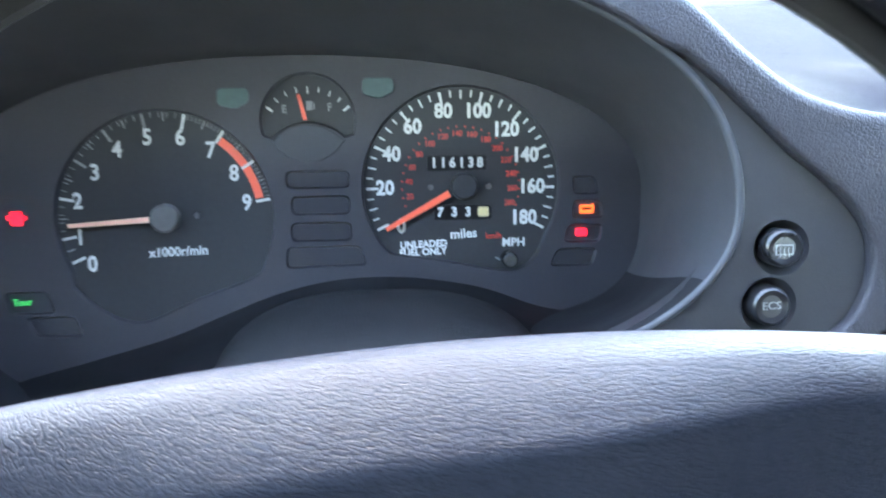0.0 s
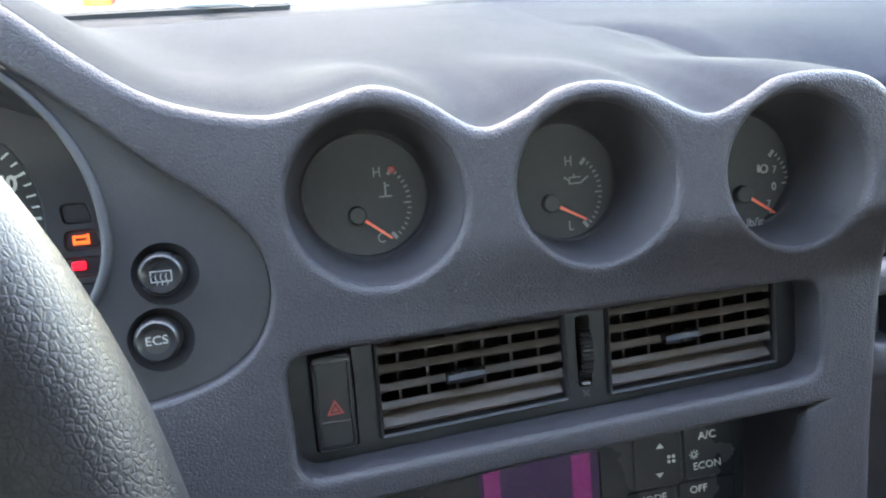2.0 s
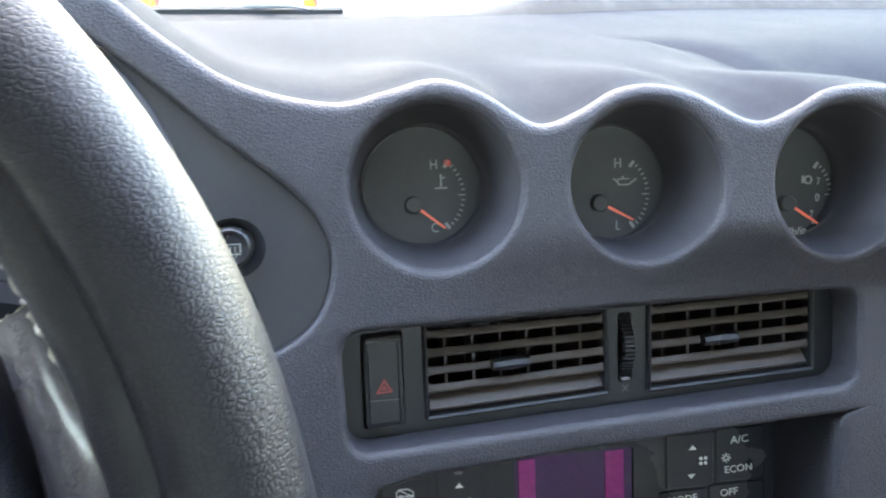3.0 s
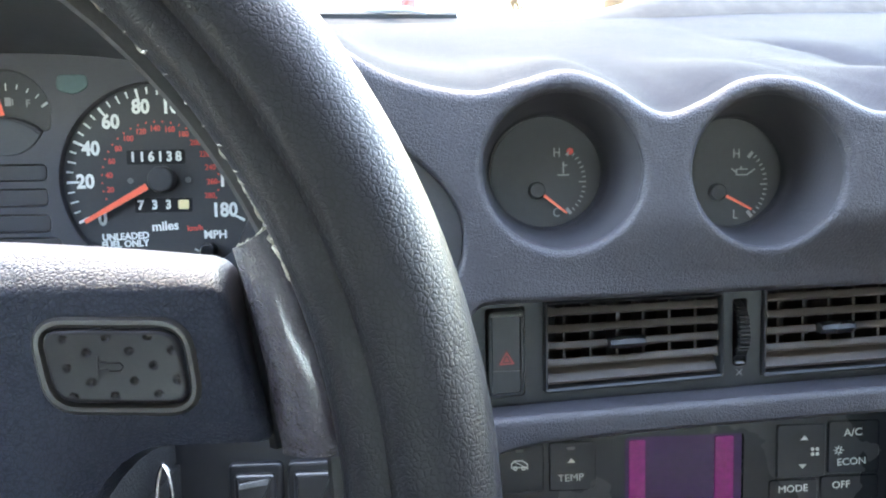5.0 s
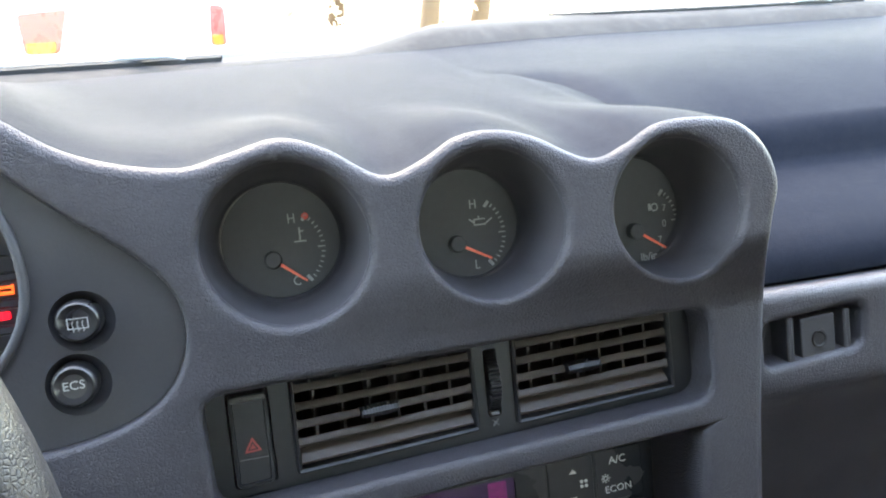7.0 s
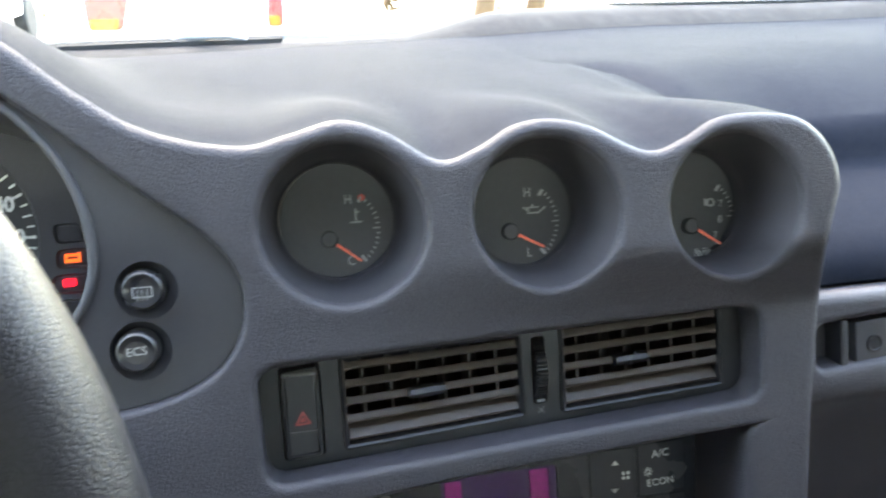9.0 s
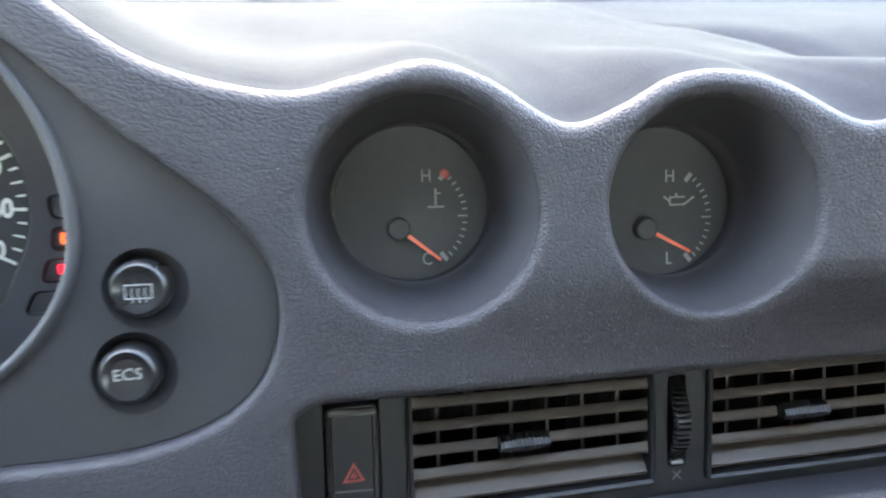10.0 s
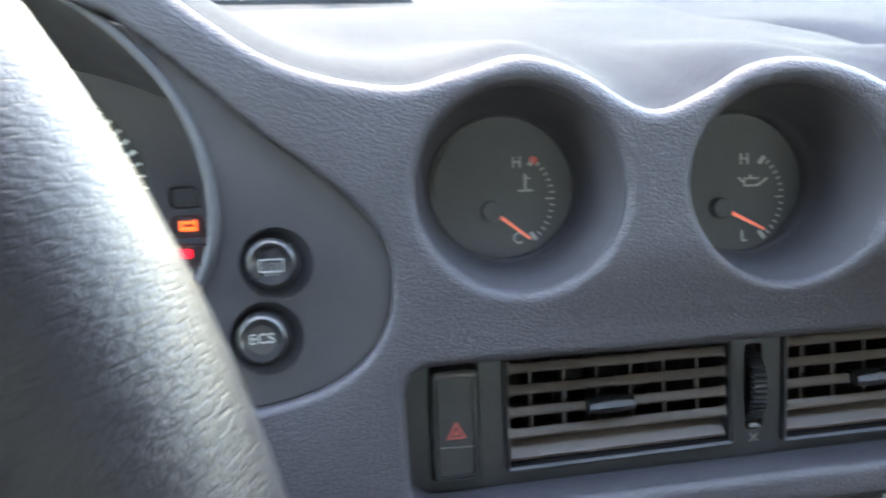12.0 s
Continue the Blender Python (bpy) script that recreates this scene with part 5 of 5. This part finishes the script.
bm = bmesh.new()
rows = []
for i in range(31):
    x = -0.46 + 1.62 * i / 30
    y0 = base_edge(x) + 0.030
    rows.append([Vector((x, y0 + (0.10 - y0) * t + 0.05 * math.sin(math.pi * t), 0.998 + edge_rise(x) + (0.259 - edge_rise(x)) * t + 0.03 * math.sin(math.pi * t))) for t in [k / 8 for k in range(9)]])
loft(bm, rows, closed=False)
ws = part("window_1", bm, GLASS, kind="structure", label="clear curved windscreen above the dashboard")
tagged(ws, category="window")


def shell(name, pts_a, pts_b, mat, label, category):
    """A thick sheet between two equal rows of points."""
    bm = bmesh.new()
    n = (Vector(pts_a[1]) - Vector(pts_a[0])).cross(Vector(pts_b[0]) - Vector(pts_a[0])).normalized() * 0.02
    loft(bm, [[Vector(p) for p in pts_a], [Vector(p) for p in pts_b], [Vector(p) + n for p in pts_b], [Vector(p) + n for p in pts_a], [Vector(p) for p in pts_a]], closed=False)
    return tagged(part(name, bm, mat, smooth=False), label, category, kind="structure")


shell("ceiling", [(-0.48, 0.13, 1.262), (1.18, 0.13, 1.262)], [(-0.50, -1.10, 1.25), (1.20, -1.10, 1.25)], HEADLINER, "unseen roof lining, pale to bounce fill light", "ceiling")
shell("wall_left", [(-0.50, 1.2, 0.99), (-0.50, -1.25, 0.99)], [(-0.52, 1.2, 0.25), (-0.52, -1.25, 0.25)], TRIM, "dark car door panel", "wall")
shell("wall_right", [(1.20, 1.4, 0.99), (1.20, -1.25, 0.99)], [(1.22, 1.4, 0.25), (1.22, -1.25, 0.25)], TRIM, "dark car door panel", "wall")
# Unseen wall behind the camera; its height limits the rear light.
shell("wall_back", [(-0.52, -1.25, 1.17), (1.22, -1.25, 1.17)], [(-0.52, -1.28, 0.25), (1.22, -1.28, 0.25)], TRIM, "unseen rear cabin wall that limits light from behind", "wall")
# Upper side panels out of view, added to block light from the sides.
for sx, y0, wn_ in ((-0.50, -0.03, "wall_left_upper"), (1.20, 0.10, "wall_right_upper")):
    shell(wn_, [(sx, y0, 1.26), (sx, -1.27, 1.26)], [(sx, y0, 0.985), (sx, -1.27, 0.985)], TRIM, "unseen upper side panel that blocks side light", "wall")
bm = bmesh.new()
loft(bm, [[(-0.50, -1.10, 1.255), (1.20, -1.10, 1.255)], [(-0.50, -1.19, 1.19), (1.20, -1.19, 1.19)], [(-0.50, -1.26, 1.175), (1.20, -1.26, 1.175)]], closed=False)
rear = part("window_2", bm, REAR_GLASS, kind="structure", label="clear sloping rear hatch glass")
rear.visible_shadow = False
tagged(rear, category="window")
# Side panes out of view, tinted to halve the light coming in.
for sx, y0, nm in ((-0.505, -0.03, "window_3"), (1.205, 0.10, "window_4")):
    bm = bmesh.new()
    loft(bm, [[(sx, y0, 1.262), (sx, y0, 0.99)], [(sx, 0.30, 1.20), (sx, 0.30, 0.99)], [(sx, 0.75, 1.05), (sx, 0.75, 0.99)]], closed=False)
    side = part(nm, bm, REAR_GLASS, kind="structure", label="unseen front side glass, tinted to cut side light")
    tagged(side, category="window")
shell("floor", [(-0.52, 1.2, 0.25), (1.22, 1.2, 0.25)], [(-0.52, -1.25, 0.25), (1.22, -1.25, 0.25)], CARPET, "dark carpeted car floor", "floor")
shell("wall_front", [(-0.60, 1.10, 0.985), (1.30, 1.10, 0.985)], [(-0.60, 1.10, 0.25), (1.30, 1.10, 0.25)], TRIM, "dark firewall under the dashboard", "wall")

COWL = material("cowl_plastic", (0.016, 0.016, 0.017), 0.9, bump=0.4, scale=40, dust=0.04, spec=0.15)


def cowl_peak(x):
    """Height of the cowl's ridge behind the dash top."""
    lift = 0.008 - 0.004 * smooth01(x / 0.35) + 0.018 * smooth01((x - 0.39) / 0.12)
    return FLAT_Z + edge_rise(x) - 0.004 * math.sin(3.2 * x + 1.0) + lift - 0.005


bm = bmesh.new()
rows = []
for i in range(61):
    x = -0.6 + 2.0 * i / 60
    y, top = base_edge(x), cowl_peak(x)
    rows.append([(x, y + 0.012, top - 0.022), (x, y + 0.04, top - 0.006), (x, y + 0.07, top - 0.001), (x, y + 0.085, top), (x, y + 0.12, top - 0.02), (x, y + 0.20, top - 0.09), (x, y + 0.9, 0.80), (x, y + 1.3, 0.70), (x, y + 1.45, 0.48)])
loft(bm, rows, closed=False)
tagged(part("cowl", bm, COWL), "dark plastic cowl and bonnet beyond the windscreen", "cowl", kind="structure")

# thin wipers lying on the cowl, each tapering to its tip
for xs, thin, thick in (([-0.20, -0.05, 0.12, 0.272], 0.35, 0.8), ([0.66, 0.80, 0.98, 1.20], 0.15, 0.9)):
    pts = [(x, base_edge(x) + 0.078, cowl_peak(x) + 0.002) for x in xs]
    wp = thing("wiper", "black wiper arm resting along the windscreen base", "wiper", Matrix.Identity(4), group="wipers")
    path = spline(pts, 6)
    sizes = [thin + (thick - thin) * i / (len(path) - 1) for i in range(len(path))]
    bm = bmesh.new()
    loft(bm, [[(p[0], p[1] + dy * f, p[2] + dz * f) for dy, dz in ((-0.005, -0.006), (-0.006, 0.001), (0.0, 0.003), (0.007, 0.001), (0.007, -0.006))] for p, f in zip(path, sizes)], cap0=True, cap1=True)
    part("blade", bm, RUBBER, wp)
    bm = bmesh.new()
    tube(bm, [(p[0], p[1] + 0.010, p[2]) for p in path], [0.003 * f for f in sizes], 8)
    part("arm", bm, RUBBER, wp)
    bm = bmesh.new()
    end = Vector(path[len(path) * 4 // 5])
    tube(bm, [end + Vector((-0.035, -0.004, 0.001)), end + Vector((-0.018, -0.004, 0.0045)), end + Vector((0.018, -0.004, 0.0045)), end + Vector((0.035, -0.004, 0.001))], [0.001, 0.0028, 0.0028, 0.001], 8)
    part("bridge", bm, PLATE_GREY, wp, "grey wiper bridge")

# ---- outside ----
ASPHALT = material("asphalt", (0.06, 0.058, 0.055), 0.9, vary=0.25, scale=3, bump=0.5)
bm = bmesh.new()
loft(bm, [[(-300, -300, 0), (300, -300, 0)], [(-300, 400, 0), (300, 400, 0)]], closed=False)
tagged(part("ground", bm, ASPHALT, smooth=False), "grey asphalt car park", "ground", kind="structure")

CAR_WHITE = material("white_car_paint", (0.8, 0.8, 0.78), 0.3, vary=0.03, coat=0.5)
CAR_GLASS = material("tinted_car_glass", (0.3, 0.29, 0.27), 0.25)
TAIL = material("red_tail_lens", (0.30, 0.016, 0.018), 0.3)
TAIL_AMBER = material("amber_tail_lens", (0.4, 0.10, 0.012), 0.25)
TYRE = material("tyre_rubber", (0.03, 0.03, 0.03), 0.85)


def parked_car(label, x, y, turn, width=1.78):
    """A hatchback seen from behind, on four wheels."""
    c = thing("parked_car", label, "car", pose(x, y, 0, 0, 0, turn), group="parked cars")
    half = width / 2
    bm = bmesh.new()
    prof = [(0.0, 0.35, 0.95), (-0.05, 0.55, 1.0), (0.0, 0.80, 1.0), (0.06, 1.02, 0.97), (0.35, 1.40, 0.80), (0.75, 1.48, 0.76), (2.0, 1.46, 0.76), (2.7, 1.02, 0.92), (3.9, 0.88, 0.95), (4.2, 0.60, 0.95), (4.2, 0.35, 0.93)]
    loft(bm, [[(half * k * f, yy, zz) for k in (-1, -0.97, -0.6, 0, 0.6, 0.97, 1)] for yy, zz, f in prof], closed=False)
    for sg in (-1, 1):
        vs = [bm.verts.new((sg * half * f, yy, zz)) for yy, zz, f in prof]
        bm.faces.new(vs)
    bmesh.ops.remove_doubles(bm, verts=bm.verts, dist=0.002)
    part("body", bm, CAR_WHITE, c)
    bm = bmesh.new()
    loft(bm, [[(-half * 0.78, 0.075, 1.06), (half * 0.78, 0.075, 1.06)], [(-half * 0.70, 0.31, 1.36), (half * 0.70, 0.31, 1.36)], [(-half * 0.70, 0.33, 1.36), (half * 0.70, 0.33, 1.36)], [(-half * 0.78, 0.10, 1.05), (half * 0.78, 0.10, 1.05)]], closed=False)
    part("rear_window", bm, CAR_GLASS, c)
    for sg in (-1, 1):
        bm = bmesh.new()
        x0, x1, x2 = (0.43, 0.52, 0.75) if sg < 0 else (0.52, 0.50, 0.62)
        lp = rounded([(sg * half * x1, 0.62), (sg * half * (x2 - 0.01), 0.62), (sg * half * x2, 0.86), (sg * half * x0, 0.88)][::sg], 0.03, 4)
        loft(bm, [[(p[0], -0.075 + 0.05 * max(0, p[1] - 0.7), p[1]) for p in lp], [(p[0], 0.06, p[1]) for p in lp]], cap0=True)
        tl = part("tail_light", bm, TAIL, c)
        bm = bmesh.new()
        lp = rounded([(sg * half * (x1 + 0.02), 0.63), (sg * half * (x2 - 0.03), 0.63), (sg * half * (x2 - 0.03), 0.69), (sg * half * (x1 + 0.01), 0.69)][::sg], 0.01, 3)
        loft(bm, [[(p[0], -0.09, p[1]) for p in lp], [(p[0], -0.04, p[1]) for p in lp]], cap0=True)
        part("amber_lens", bm, TAIL_AMBER, tl)
        for yy in (0.75, 3.35):
            bm = bmesh.new()
            loft(bm, [[(sg * half * xx, yy + r * math.cos(a), 0.31 + r * math.sin(a)) for a in [k * math.pi / 12 for k in range(24)]] for xx, r in ((0.80, 0.28), (0.82, 0.31), (0.96, 0.31), (0.98, 0.27))], cap0=True, cap1=True)
            part("wheel", bm, TYRE, c)
    bm = bmesh.new()
    loft(bm, [[(0.24, yy, 0.735), (0.42, yy, 0.735), (0.42, yy, 0.775), (0.24, yy, 0.775)] for yy in (-0.065, 0.02)], cap0=True)
    part("plate_panel", bm, PLATE_GREY, c)
    bm = bmesh.new()
    loft(bm, [[(0.26, yy, 0.865), (0.42, yy, 0.865), (0.42, yy, 0.895), (0.26, yy, 0.895)] for yy in (-0.02, 0.06)], cap0=True)
    part("badge", bm, PLATE_GREY, c)
    return c


parked_car("white hatchback parked ahead with red tail lights", -0.18, 5.5, 0)
parked_car("white car parked further off beside another", -3.4, 8.0, 3)

BARK = material("tree_bark", (0.1, 0.055, 0.026), 0.9, vary=0.35, scale=12, bump=0.8)
STRAW = material("dry_straw", (0.5, 0.42, 0.3), 0.9, vary=0.15, scale=5)
LEAF = material("dry_leaf", (0.13, 0.08, 0.03), 0.7, vary=0.4, scale=5)


def bare_tree(label, x, y, height, seed):
    t = thing("tree", label, "tree", pose(x, y, 0), group="trees ahead")
    rg = random.Random(seed)
    bm = bmesh.new()
    trunk = [(0.06 * math.sin(k), 0.05 * math.cos(k * 1.3), height * 0.55 * k / 6) for k in range(7)]
    tube(bm, trunk, [0.17 - 0.015 * k for k in range(7)], 10)
    tips = []
    for k in range(16):
        z0 = height * rg.uniform(0.12, 0.55)
        a = rg.uniform(0, 6.28)
        ln = rg.uniform(0.8, 2.0)
        path = [(0, 0, z0)]
        for j in range(1, 5):
            q = j / 4
            path.append((ln * q * math.cos(a + 0.3 * q), ln * q * math.sin(a + 0.3 * q), z0 + ln * 0.75 * q + 0.1 * math.sin(3 * q)))
        tube(bm, path, [0.055, 0.042, 0.03, 0.02, 0.008], 7)
        tips += path[2:]
    part("trunk", bm, BARK, t)
    bm = bmesh.new()
    for p in tips:
        for k in range(26):
            c = Vector(p) + Vector((rg.gauss(0, 0.3), rg.gauss(0, 0.3), rg.gauss(0, 0.25)))
            d = Vector((rg.gauss(0, 1), rg.gauss(0, 1), rg.gauss(0, 1))).normalized()
            e = d.orthogonal().normalized()
            s = rg.uniform(0.03, 0.07)
            bm.faces.new([bm.verts.new(v) for v in (c - d * s, c - e * s * 0.5, c + d * s, c + e * s * 0.5)])
    part("crown", bm, LEAF, t, smooth=False, kind="stuff")


bare_tree("bare brown tree with sparse dry leaves", 5.0, 14.0, 4.5, 3)
bare_tree("bare brown tree behind the parked cars", 2.6, 15.5, 5.0, 8)
bare_tree("bare brown tree at the far edge", 3.78, 13.0, 6.0, 14)
bm = bmesh.new()
rg = random.Random(21)
for k in range(5000):
    c = Vector((rg.uniform(-14, 22), 15 + rg.gauss(0, 0.5), abs(rg.gauss(0, 0.65))))
    d = Vector((rg.gauss(0, 1), rg.gauss(0, 1), rg.gauss(0, 1))).normalized()
    e = d.orthogonal().normalized()
    s = rg.uniform(0.05, 0.13)
    bm.faces.new([bm.verts.new(v) for v in (c - d * s, c - e * s * 0.5, c + d * s, c + e * s * 0.5)])
tagged(part("hedge", bm, STRAW, smooth=False), "low pale dry hedge at the car park's edge", "hedge", kind="stuff")
